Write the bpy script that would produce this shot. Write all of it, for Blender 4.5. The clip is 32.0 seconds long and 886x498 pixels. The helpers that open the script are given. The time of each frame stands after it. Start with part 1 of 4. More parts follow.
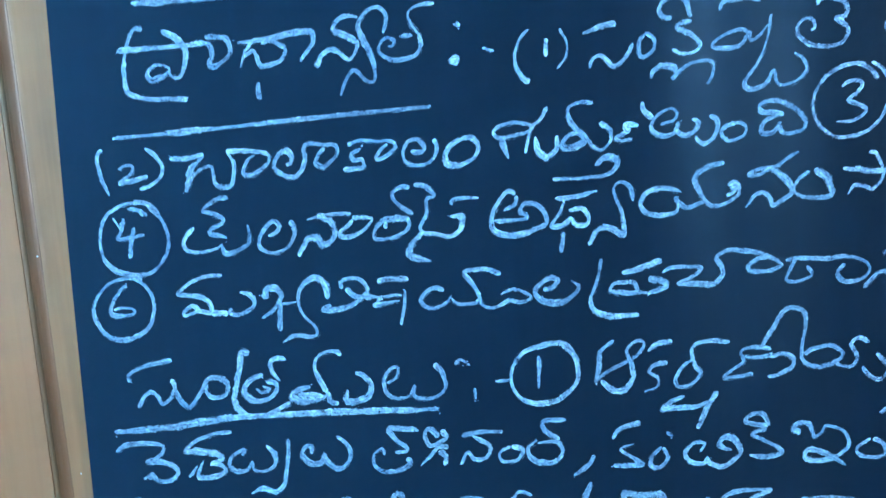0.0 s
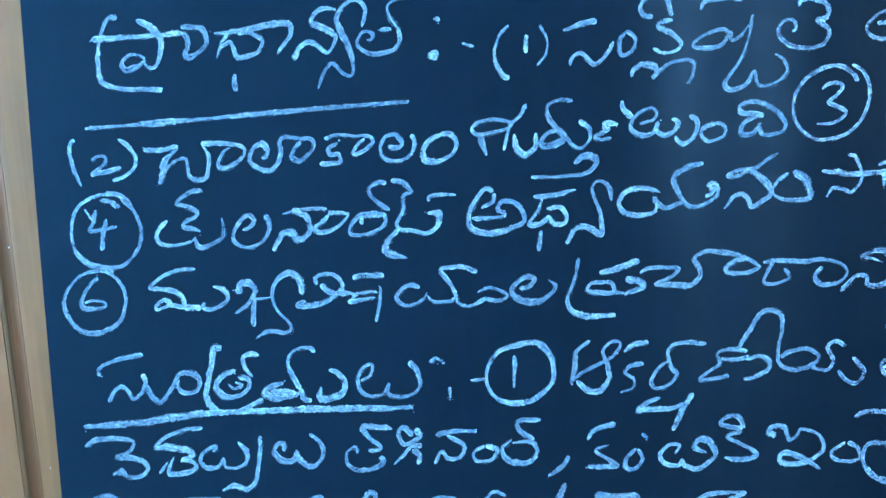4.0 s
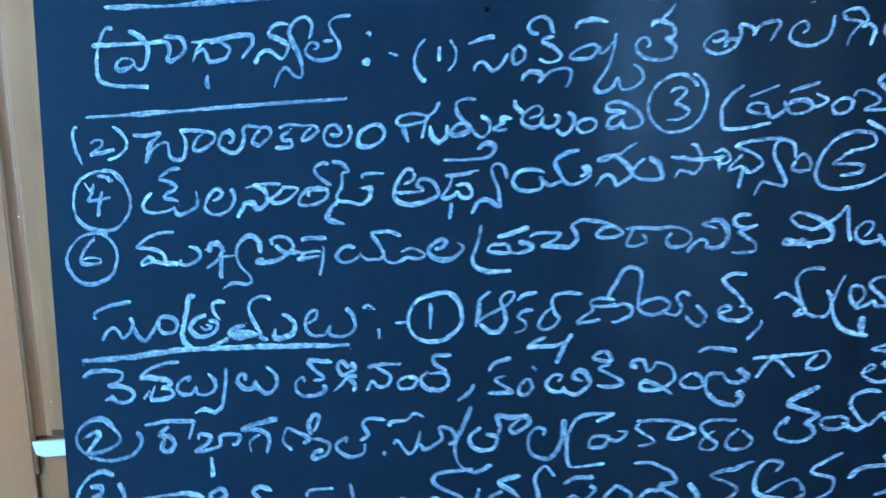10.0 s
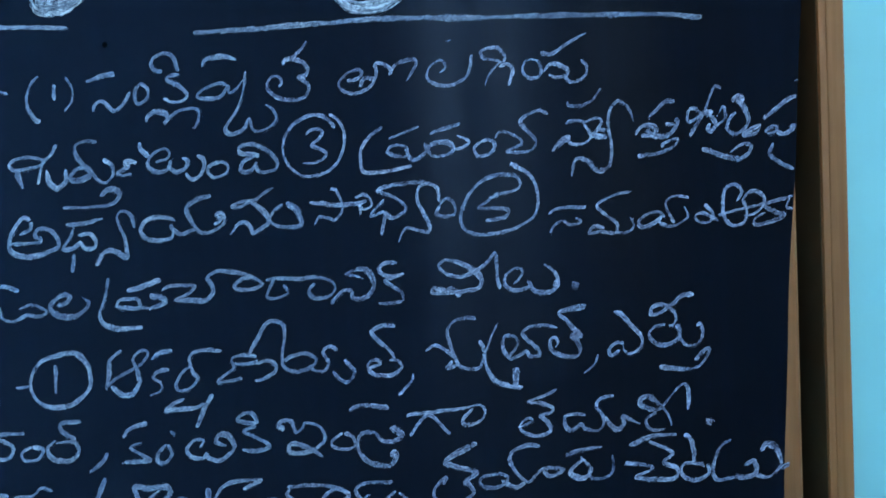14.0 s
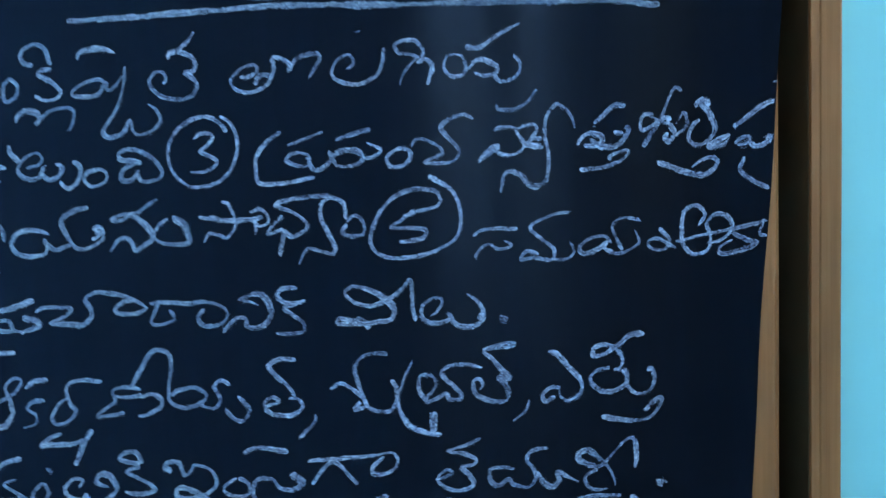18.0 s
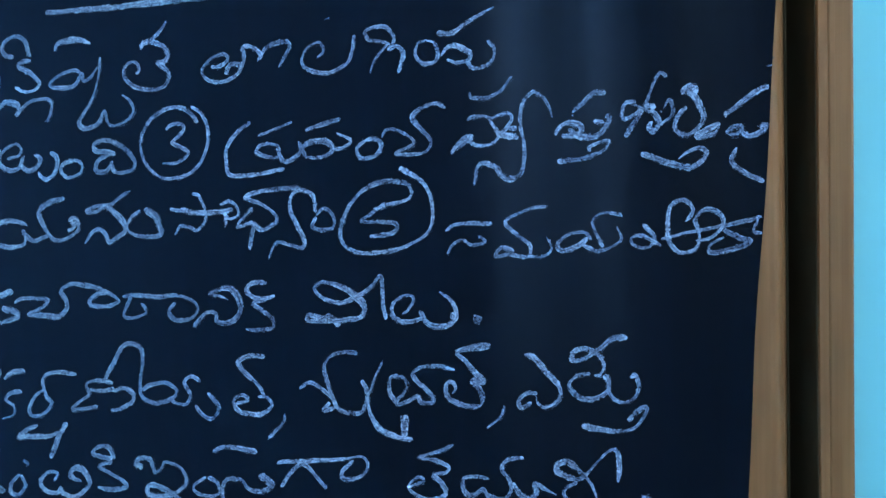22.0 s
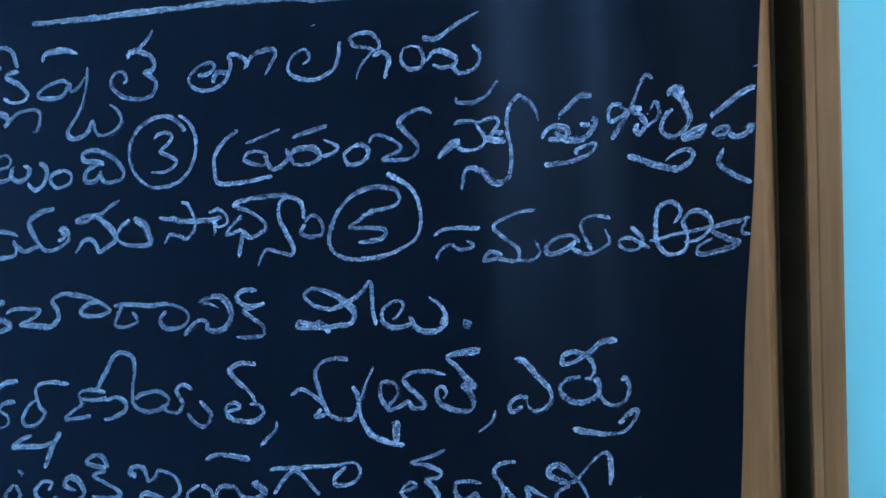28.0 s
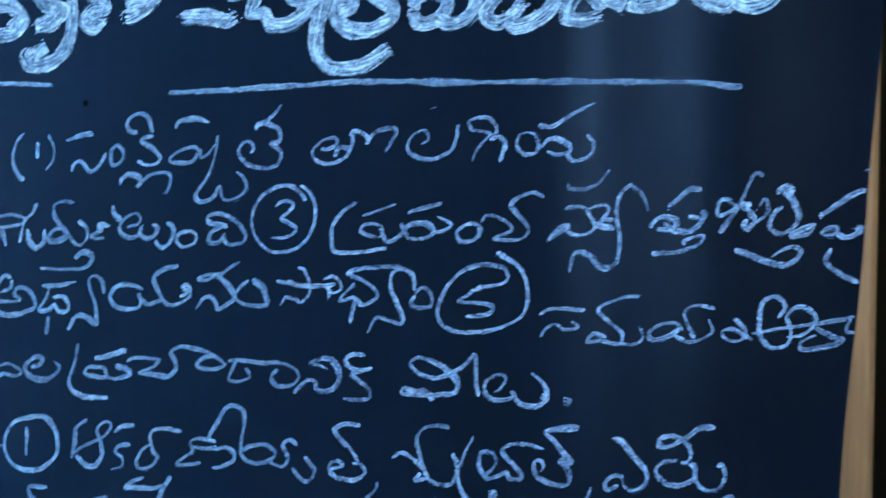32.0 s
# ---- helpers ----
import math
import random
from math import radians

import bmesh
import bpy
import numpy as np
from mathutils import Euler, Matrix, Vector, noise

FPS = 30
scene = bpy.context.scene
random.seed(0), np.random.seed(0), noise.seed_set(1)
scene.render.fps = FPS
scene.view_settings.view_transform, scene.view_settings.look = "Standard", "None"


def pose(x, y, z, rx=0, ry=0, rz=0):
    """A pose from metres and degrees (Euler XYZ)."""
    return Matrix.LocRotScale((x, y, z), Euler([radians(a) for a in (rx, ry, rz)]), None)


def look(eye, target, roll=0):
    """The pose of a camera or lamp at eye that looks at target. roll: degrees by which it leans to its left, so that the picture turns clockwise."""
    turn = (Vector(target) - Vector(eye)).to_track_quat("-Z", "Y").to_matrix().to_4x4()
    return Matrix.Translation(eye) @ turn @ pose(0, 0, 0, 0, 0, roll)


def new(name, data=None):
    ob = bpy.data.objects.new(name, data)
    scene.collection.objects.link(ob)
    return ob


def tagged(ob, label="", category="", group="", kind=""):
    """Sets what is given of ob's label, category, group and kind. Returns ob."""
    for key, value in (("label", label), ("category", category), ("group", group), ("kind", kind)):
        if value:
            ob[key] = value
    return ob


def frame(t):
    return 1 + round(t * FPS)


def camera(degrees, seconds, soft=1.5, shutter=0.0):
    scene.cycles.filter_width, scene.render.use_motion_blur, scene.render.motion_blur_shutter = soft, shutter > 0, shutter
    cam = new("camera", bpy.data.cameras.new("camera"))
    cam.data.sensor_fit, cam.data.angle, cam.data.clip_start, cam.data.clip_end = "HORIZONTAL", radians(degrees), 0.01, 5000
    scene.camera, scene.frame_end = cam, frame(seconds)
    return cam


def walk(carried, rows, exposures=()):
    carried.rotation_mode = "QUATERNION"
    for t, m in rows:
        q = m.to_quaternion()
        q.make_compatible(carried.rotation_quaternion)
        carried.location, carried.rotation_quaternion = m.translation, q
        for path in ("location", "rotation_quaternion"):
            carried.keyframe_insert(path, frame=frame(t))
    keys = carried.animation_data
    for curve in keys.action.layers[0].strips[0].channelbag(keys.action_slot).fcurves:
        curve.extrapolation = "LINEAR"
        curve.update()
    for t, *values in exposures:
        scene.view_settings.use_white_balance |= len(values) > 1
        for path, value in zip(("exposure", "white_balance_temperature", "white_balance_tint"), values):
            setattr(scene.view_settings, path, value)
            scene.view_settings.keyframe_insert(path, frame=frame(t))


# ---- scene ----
cam = camera(52.8, 32.0, shutter=0.4)
PATH = [
    (0, (0.1926, -0.7759, 1.5189), (-0.0250, 1.1982, 1.2832), -4.81),
    (0.5, (0.1716, -0.7542, 1.4831), (-0.0117, 1.2268, 1.2781), -3.97),
    (1, (0.1641, -0.7708, 1.4883), (-0.0231, 1.2100, 1.2850), -3.58),
    (1.5, (0.1711, -0.7756, 1.4901), (0.0061, 1.2074, 1.2888), -3.36),
    (2, (0.1813, -0.7921, 1.5144), (-0.0036, 1.1840, 1.2682), -3.56),
    (2.5, (0.1704, -0.7806, 1.5040), (0.0061, 1.1986, 1.2681), -3.52),
    (3, (0.1880, -0.7603, 1.5022), (-0.0047, 1.2147, 1.2527), -3.85),
    (3.5, (0.1986, -0.7668, 1.5124), (0.0124, 1.2100, 1.2719), -3.79),
    (5.5, (0.2015, -0.7679, 1.5193), (0.0066, 1.2059, 1.2626), -4.04),
    (6, (0.1846, -0.7870, 1.5142), (0.0116, 1.1884, 1.2538), -4.08),
    (6.5, (0.1769, -0.7778, 1.5032), (-0.0075, 1.1970, 1.2458), -3.93),
    (7, (0.1735, -0.7637, 1.5018), (-0.0163, 1.2108, 1.2463), -4.03),
    (7.5, (0.1844, -0.7419, 1.5080), (-0.0128, 1.2328, 1.2597), -4.15),
    (8, (0.1979, -0.7315, 1.5059), (0.0141, 1.2460, 1.2701), -4.05),
    (8.5, (0.1956, -0.7549, 1.5160), (0.0658, 1.2241, 1.2577), -3.35),
    (9, (0.0793, -0.8420, 1.5165), (0.1037, 1.1396, 1.2466), -5.39),
    (9.5, (0.0945, -0.8935, 1.5330), (0.1313, 1.0886, 1.2685), -5.51),
    (10, (0.2737, -0.9591, 1.5014), (0.1236, 1.0205, 1.2588), -3.22),
    (10.5, (0.4174, -1.0220, 1.4976), (0.1074, 0.9418, 1.2800), -2.00),
    (11, (0.4540, -1.0349, 1.5063), (0.1107, 0.9238, 1.2924), -2.07),
    (11.5, (0.4838, -1.0219, 1.4910), (0.1406, 0.9412, 1.3223), -2.67),
    (12, (0.4569, -1.0008, 1.4975), (0.2169, 0.9785, 1.3403), -3.59),
    (12.5, (0.4961, -0.9651, 1.4777), (0.3450, 1.0222, 1.3111), -3.83),
    (13, (0.5416, -0.9512, 1.4817), (0.4279, 1.0388, 1.3186), -3.90),
    (13.5, (0.5633, -0.9016, 1.4785), (0.5382, 1.0921, 1.3222), -3.69),
    (14, (0.5494, -0.8866, 1.4920), (0.6084, 1.1052, 1.3206), -3.51),
    (14.5, (0.5494, -0.9048, 1.5278), (0.6353, 1.0866, 1.3639), -3.34),
    (15, (0.5794, -0.8987, 1.5228), (0.6435, 1.0935, 1.3579), -3.48),
    (15.5, (0.5998, -0.8991, 1.5216), (0.6512, 1.0938, 1.3614), -3.68),
    (17.5, (0.5611, -0.8267, 1.5414), (0.6407, 1.1589, 1.3157), -4.22),
    (18, (0.6936, -0.7586, 1.5205), (0.5972, 1.2262, 1.2936), -2.66),
    (18.5, (0.7661, -0.6882, 1.5009), (0.4760, 1.2775, 1.2733), -2.36),
    (19, (0.7854, -0.6670, 1.4954), (0.4128, 1.2891, 1.3084), -2.69),
    (19.5, (0.7758, -0.6930, 1.4708), (0.4396, 1.2707, 1.2950), -2.58),
    (20, (0.7884, -0.7031, 1.4890), (0.4652, 1.2609, 1.2940), -2.48),
    (20.5, (0.7901, -0.7246, 1.4822), (0.4673, 1.2412, 1.3045), -2.33),
    (21, (0.7922, -0.7360, 1.4835), (0.4706, 1.2300, 1.3063), -2.33),
    (21.5, (0.8020, -0.7191, 1.4913), (0.4851, 1.2467, 1.3037), -2.48),
    (22, (0.7905, -0.7166, 1.4923), (0.4876, 1.2527, 1.3188), -2.45),
    (22.5, (0.7829, -0.7146, 1.4825), (0.4831, 1.2559, 1.3171), -2.47),
    (23, (0.7933, -0.7181, 1.4883), (0.4839, 1.2505, 1.3184), -2.55),
    (23.5, (0.7936, -0.7268, 1.4920), (0.4782, 1.2405, 1.3179), -2.67),
    (24, (0.7989, -0.7175, 1.4770), (0.4573, 1.2474, 1.3278), -2.75),
    (24.5, (0.7976, -0.7145, 1.4805), (0.4532, 1.2493, 1.3233), -2.82),
    (25, (0.7915, -0.7190, 1.4854), (0.4667, 1.2478, 1.3236), -2.88),
    (25.5, (0.8030, -0.7130, 1.4826), (0.4559, 1.2507, 1.3288), -3.04),
    (27.5, (0.7814, -0.7140, 1.4791), (0.4996, 1.2609, 1.3359), -3.05),
    (28, (0.8040, -0.7140, 1.4955), (0.4894, 1.2536, 1.3230), -3.31),
    (28.5, (0.8170, -0.7229, 1.5042), (0.5009, 1.2450, 1.3385), -3.35),
    (29, (0.8460, -0.7212, 1.5251), (0.4868, 1.2395, 1.3629), -3.34),
    (29.5, (0.8540, -0.7697, 1.5190), (0.4176, 1.1790, 1.4091), -2.28),
    (30, (0.8536, -0.7755, 1.5329), (0.4058, 1.1713, 1.4369), -2.33),
    (30.5, (0.8445, -0.7738, 1.5433), (0.3738, 1.1685, 1.4672), -2.26),
    (31, (0.8336, -0.7519, 1.5394), (0.3900, 1.1970, 1.4687), -1.94),
    (31.5, (0.8218, -0.7473, 1.5624), (0.4167, 1.2086, 1.4599), -1.88),
    (32, (0.7649, -0.7470, 1.5504), (0.3355, 1.2018, 1.4169), -0.66),
]
EXPOSURES = [(0.0, 1.43, 6030, -5), (8.4, 1.41, 6050, -5), (9.5, 1.46, 6080, -3), (11.0, 1.13, 5950, -1), (12.0, 1.16, 5950, -2), (12.6, 0.45, 6150, 11), (13.2, 0.5, 6700, 14), (14.0, 0.15, 7080, 14), (15.0, -0.08, 7150, 12), (17.5, 0.05, 7100, 12), (18.2, 0.28, 6800, 11), (19.0, 0.82, 6100, 6), (19.9, 0.18, 6400, 12), (22.5, 0.22, 6420, 12), (25.0, 0.40, 6480, 12), (27.5, 0.2, 6480, 12), (29.0, 0.04, 6420, 12), (29.6, 0.16, 6420, 12), (31.2, 0.24, 6420, 12), (32.0, 0.58, 6300, 11)]
walk(cam, [(t, look(eye, target, roll)) for t, eye, target, roll in PATH], EXPOSURES)

# ---- light ----
world = bpy.data.worlds.new("daylight")
scene.world = world
world.use_nodes = True
wt = world.node_tree
sky = wt.nodes.new("ShaderNodeTexSky")
sky.sky_type, sky.sun_disc, sky.sun_elevation, sky.sun_rotation = "NISHITA", False, radians(40), radians(150)
wt.links.new(sky.outputs[0], wt.nodes["Background"].inputs[0])
wt.nodes["Background"].inputs[1].default_value = 0.1


def window_light(name, place, target, wide, high, watts, colour):
    """Daylight of an opening: a soft lamp as large as the opening, set in it."""
    data = bpy.data.lights.new(name, "AREA")
    data.shape, data.size, data.size_y, data.energy, data.color = "RECTANGLE", wide, high, watts, colour
    ob = new(name, data)
    ob.matrix_world = look(place, target)
    return ob


BACK, LEFT, RIGHT, CEIL = -1.6, -2.6, 2.3, 2.9
DAY = (0.56, 0.75, 1.0)
for pane_x, wide, watts in ((0.645, 0.06, 2.6), (0.845, 0.06, 2.3), (1.125, 0.15, 0.7)):
    window_light("daylight_back", (pane_x, BACK - 0.03, 1.95), (pane_x, 0, 1.95), wide, 1.0, watts, DAY)
# unseen side lamps, added to fill in light from left and right
window_light("fill_left", (LEFT - 0.03, -0.95, 1.95), (1.0, -0.95, 1.95), 0.8, 1.0, 74, DAY)
window_light("fill_right", (RIGHT + 0.03, -0.95, 1.95), (0, -0.95, 1.95), 0.7, 1.0, 12.0, DAY)


# ---- materials ----
def material(name, rough=0.6, metal=0.0):
    m = bpy.data.materials.new(name)
    m.use_nodes = True
    b = m.node_tree.nodes["Principled BSDF"]
    b.inputs["Roughness"].default_value, b.inputs["Metallic"].default_value = rough, metal
    return m, m.node_tree, b


def node(tree, kind, **values):
    n = tree.nodes.new(kind)
    for key, value in values.items():
        n.inputs[key].default_value = value
    return n


def coords(tree, scale=(1, 1, 1)):
    tc, mp = tree.nodes.new("ShaderNodeTexCoord"), tree.nodes.new("ShaderNodeMapping")
    mp.inputs["Scale"].default_value = scale
    tree.links.new(tc.outputs["Object"], mp.inputs["Vector"])
    return mp.outputs[0]


def noise_tex(tree, vec, scale, detail=4.0, rough=0.55):
    n = node(tree, "ShaderNodeTexNoise", Scale=scale, Detail=detail, Roughness=rough)
    tree.links.new(vec, n.inputs["Vector"])
    return n.outputs[0]


def ramp(tree, fac, stops):
    r = tree.nodes.new("ShaderNodeValToRGB")
    e = r.color_ramp.elements
    while len(e) < len(stops):
        e.new(0.5)
    for el, (pos, col) in zip(e, stops):
        el.position, el.color = pos, (*col, 1)
    tree.links.new(fac, r.inputs[0])
    return r.outputs[0]


def mix(tree, fac, a, b):
    m = tree.nodes.new("ShaderNodeMix")
    m.data_type = "RGBA"
    for socket, value in ((m.inputs[0], fac), (m.inputs[6], a), (m.inputs[7], b)):
        if isinstance(value, (int, float)):
            socket.default_value = value
        elif isinstance(value, tuple):
            socket.default_value = (*value, 1)
        else:
            tree.links.new(value, socket)
    return m.outputs[2]


def bump(tree, bsdf, height, strength, distance):
    b = node(tree, "ShaderNodeBump", Strength=strength, Distance=distance)
    tree.links.new(height, b.inputs["Height"])
    tree.links.new(b.outputs[0], bsdf.inputs["Normal"])


def board_paint():
    """Navy-black board paint, brushed from side to side, with a faint haze of wiped chalk and a painted brightening to
    the left.
    """
    m, t, b = material("board_paint")
    cloud = noise_tex(t, coords(t, (3, 3, 2)), 2.2, 5, 0.6)
    haze = ramp(t, cloud, [(0.35, (0.0023, 0.0030, 0.0046)), (0.75, (0.0032, 0.0042, 0.0065))])
    # left half brightened in the base colour, in place of light on it
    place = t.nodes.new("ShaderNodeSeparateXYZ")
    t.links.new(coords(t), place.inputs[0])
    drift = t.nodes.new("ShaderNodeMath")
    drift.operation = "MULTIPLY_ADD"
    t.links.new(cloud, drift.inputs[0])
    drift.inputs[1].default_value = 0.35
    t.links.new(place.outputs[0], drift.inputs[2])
    left_glow = ramp(t, drift.outputs[0], [(0.16, (0.8, 0.8, 0.8)), (1.05, (0, 0, 0))])
    haze = mix(t, left_glow, haze, (0.0066, 0.0140, 0.0262))
    wipe = ramp(t, noise_tex(t, coords(t, (60, 60, 4)), 1.0, 3), [(0.45, (0, 0, 0)), (0.8, (0.08, 0.08, 0.08))])
    t.links.new(mix(t, wipe, haze, (0.010, 0.024, 0.055)), b.inputs["Base Color"])
    rough = ramp(t, noise_tex(t, coords(t, (8, 8, 1.5)), 3.0, 3), [(0.3, (0.22, 0.22, 0.22)), (0.7, (0.26, 0.26, 0.26))])
    t.links.new(rough, b.inputs["Roughness"])
    b.inputs["Specular IOR Level"].default_value, b.inputs["Anisotropic"].default_value = 0.135, 0.97
    b.inputs["Specular Tint"].default_value = (0.38, 0.66, 1.0, 1.0)
    b.inputs["Coat Weight"].default_value, b.inputs["Coat Roughness"].default_value, b.inputs["Coat IOR"].default_value = 0.05, 0.5, 1.4
    tangent = t.nodes.new("ShaderNodeTangent")
    tangent.direction_type, tangent.uv_map = "UV_MAP", "brushing"
    t.links.new(tangent.outputs[0], b.inputs["Tangent"])
    bump(t, b, noise_tex(t, coords(t, (14, 14, 0.4)), 1.0, 0), 0.14, 0.004)
    return m


def chalk_mark(name, thin, full, cover, comb, smear, stretched, ridge, grit):
    """Chalk dust dragged along the pen stroke: streaked, broken by the grain of the paint, ragged at the edges.
    The uv map "pen" runs along the stroke in millimetres and across it from -1 to 1; "stop" is 1 where the stick was set down or lifted."""
    m, t, b = material(name, 0.95)
    b.inputs["Specular IOR Level"].default_value = 0.08
    uv = t.nodes.new("ShaderNodeUVMap")
    uv.uv_map = "pen"
    stretch = node(t, "ShaderNodeMapping", Scale=stretched)
    t.links.new(uv.outputs[0], stretch.inputs["Vector"])
    split = t.nodes.new("ShaderNodeSeparateXYZ")
    t.links.new(uv.outputs[0], split.inputs[0])
    stop_map, stop = t.nodes.new("ShaderNodeUVMap"), t.nodes.new("ShaderNodeSeparateXYZ")
    stop_map.uv_map = "stop"
    t.links.new(stop_map.outputs[0], stop.inputs[0])

    def math_node(kind, a, c):
        n = t.nodes.new("ShaderNodeMath")
        n.operation = kind
        for socket, value in zip(n.inputs, (a, c)):
            if isinstance(value, (int, float)):
                socket.default_value = value
            else:
                t.links.new(value, socket)
        return n.outputs[0]

    v = coords(t)
    streak = noise_tex(t, stretch.outputs[0], 1.0, 4, 0.65)
    grain = noise_tex(t, v, 800, 3, 0.65)
    patch = noise_tex(t, v, 150, 4, 0.6)
    across = math_node("ABSOLUTE", split.outputs[1], 0)
    rim = math_node("MULTIPLY", math_node("POWER", across, 2.0), math_node("MULTIPLY", math_node("SUBTRACT", patch, 0.35), 2.0))
    edge = math_node("POWER", across, 3.5)
    lines = math_node("MULTIPLY", math_node("SUBTRACT", streak, 0.5), comb)
    dust = math_node("ADD", lines, math_node("MULTIPLY", math_node("SUBTRACT", grain, 0.5), grit))
    dust = math_node("ADD", dust, math_node("MULTIPLY", math_node("SUBTRACT", patch, 0.5), smear))
    faint = noise_tex(t, v, 34, 2, 0.5)
    dust = math_node("ADD", math_node("ADD", dust, cover), math_node("MULTIPLY", math_node("SUBTRACT", faint, 0.5), 0.55))
    loose = math_node("MULTIPLY", math_node("MINIMUM", stop.outputs[0], 0.0), 0.52)
    there = ramp(t, math_node("SUBTRACT", math_node("ADD", dust, loose), math_node("MULTIPLY", edge, math_node("MULTIPLY", patch, 1.9))), [(0.02, (0, 0, 0)), (0.52, (1, 1, 1))])
    tone = math_node("ADD", math_node("MULTIPLY", dust, 0.72), math_node("MULTIPLY", rim, ridge))
    heap = math_node("MULTIPLY", stop.outputs[0], math_node("SUBTRACT", math_node("MULTIPLY", patch, 1.9), 0.62))
    # each stroke has its own pressure
    apart = node(t, "ShaderNodeMapping", Scale=(0.004, 0.0, 0.0))
    t.links.new(uv.outputs[0], apart.inputs["Vector"])
    force = noise_tex(t, apart.outputs[0], 1.0, 1, 0.5)
    tone = math_node("ADD", tone, math_node("SUBTRACT", math_node("MULTIPLY", math_node("SUBTRACT", force, 0.5), 0.75), math_node("MULTIPLY", edge, 0.16)))
    tone = math_node("ADD", tone, math_node("ADD", heap, math_node("MULTIPLY", split.outputs[1], 0.07)))
    t.links.new(ramp(t, tone, [(0.22, thin), (0.70, tuple(0.62 * p + 0.38 * q for p, q in zip(thin, full))), (1.0, full)]), b.inputs["Base Color"])
    clear, blend = t.nodes.new("ShaderNodeBsdfTransparent"), t.nodes.new("ShaderNodeMixShader")
    t.links.new(there, blend.inputs[0])
    t.links.new(clear.outputs[0], blend.inputs[1])
    t.links.new(b.outputs[0], blend.inputs[2])
    t.links.new(blend.outputs[0], t.nodes["Material Output"].inputs["Surface"])
    return m


def wood(name, dark, light, rough=0.45, stain=0.66):
    """Varnished wood, its grain running upward, with darker clouds."""
    m, t, b = material(name, rough)
    grain = ramp(t, noise_tex(t, coords(t, (160, 160, 3)), 1.0, 4, 0.6), [(0.3, dark), (0.7, light)])
    cloud = ramp(t, noise_tex(t, coords(t, (26, 26, 5)), 1.0, 3), [(0.40, (1, 1, 1)), (0.72, (stain, stain * 1.03, stain * 1.12))])
    mul = t.nodes.new("ShaderNodeMix")
    mul.data_type, mul.blend_type = "RGBA", "MULTIPLY"
    mul.inputs[0].default_value = 0.8
    t.links.new(grain, mul.inputs[6])
    t.links.new(cloud, mul.inputs[7])
    t.links.new(mul.outputs[2], b.inputs["Base Color"])
    b.inputs["Specular IOR Level"].default_value = 0.2
    bump(t, b, noise_tex(t, coords(t, (220, 220, 5)), 1.0, 3), 0.12, 0.001)
    return m


def plaster(name, colour, spread=0.06):
    """Painted plaster, slightly uneven and rubbed."""
    m, t, b = material(name, 0.55)
    low = tuple(c * (1 - spread) for c in colour)
    t.links.new(ramp(t, noise_tex(t, coords(t), 3.0, 5), [(0.3, low), (0.7, colour)]), b.inputs["Base Color"])
    bump(t, b, noise_tex(t, coords(t), 160, 3), 0.08, 0.001)
    return m


BOARD = board_paint()
CHALK = chalk_mark("chalk", (0.040, 0.060, 0.108), (0.38, 0.50, 0.585), 0.82, 2.0, 1.0, (0.10, 2.1, 1.0), 0.42, 1.7)
ROUGH = chalk_mark("fresh_chalk", (0.026, 0.034, 0.070), (0.46, 0.58, 0.71), 0.76, 2.4, 1.1, (0.10, 2.9, 1.0), 1.0, 2.3)
HEAVY = chalk_mark("heavy_chalk", (0.036, 0.066, 0.108), (0.66, 0.79, 0.84), 0.80, 3.0, 1.2, (0.040, 2.2, 1.0), 0.7, 1.7)
CRUMB = plaster("chalk_crumb", (0.50, 0.58, 0.72), 0.2)
WOOD = wood("varnished_wood", (0.37, 0.150, 0.050), (0.47, 0.200, 0.072))
WOOD_PALE = wood("pale_wood", (0.240, 0.091, 0.037), (0.257, 0.100, 0.041), 0.5, 0.88)
WOOD_STRIP = wood("stained_pale_wood", (0.222, 0.092, 0.037), (0.246, 0.104, 0.043), 0.5, 0.60)
# brown wood; groove and bead are nearly flat, their shade is in the colour
WOOD_BROWN = wood("shaded_brown_wood", (0.122, 0.038, 0.0098), (0.150, 0.048, 0.0136), 0.5, 0.8)
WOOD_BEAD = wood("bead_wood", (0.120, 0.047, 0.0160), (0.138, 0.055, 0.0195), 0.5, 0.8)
WOOD_STILE = wood("tan_varnished_wood", (0.38, 0.160, 0.055), (0.47, 0.206, 0.076))
EDGE = wood("bare_board_edge", (0.16, 0.12, 0.09), (0.24, 0.19, 0.15), 0.8)
CYAN = plaster("cyan_paint", (0.30, 0.80, 0.76))
WHITE = plaster("white_paint", (0.55, 0.70, 0.78))
PALE = plaster("blue_paint", (0.30, 0.55, 0.74))
CARD = plaster("white_card", (0.52, 0.51, 0.54), 0.12)
FLOOR = plaster("cement_floor", (0.30, 0.28, 0.26), 0.2)
# shade of the gap beside the post, put into a dark matt colour
GAP_SHADE = plaster("gap_shade", (0.125, 0.093, 0.051))
GAP_SHADE.node_tree.nodes["Principled BSDF"].inputs["Specular IOR Level"].default_value = 0.0
SHADE = wood("crack_shade_wood", (0.050, 0.030, 0.015), (0.075, 0.045, 0.022), 0.8)
CHIP = material("chipped_spot", 0.8)[0]
CHIP.node_tree.nodes["Principled BSDF"].inputs["Base Color"].default_value = (0.0005, 0.0005, 0.0006, 1)
CHIP.node_tree.nodes["Principled BSDF"].inputs["Specular IOR Level"].default_value = 0.0
GLASS, gt, gb = material("window_glass", 0.02)
gb.inputs["Transmission Weight"].default_value, gb.inputs["IOR"].default_value = 1.0, 1.45


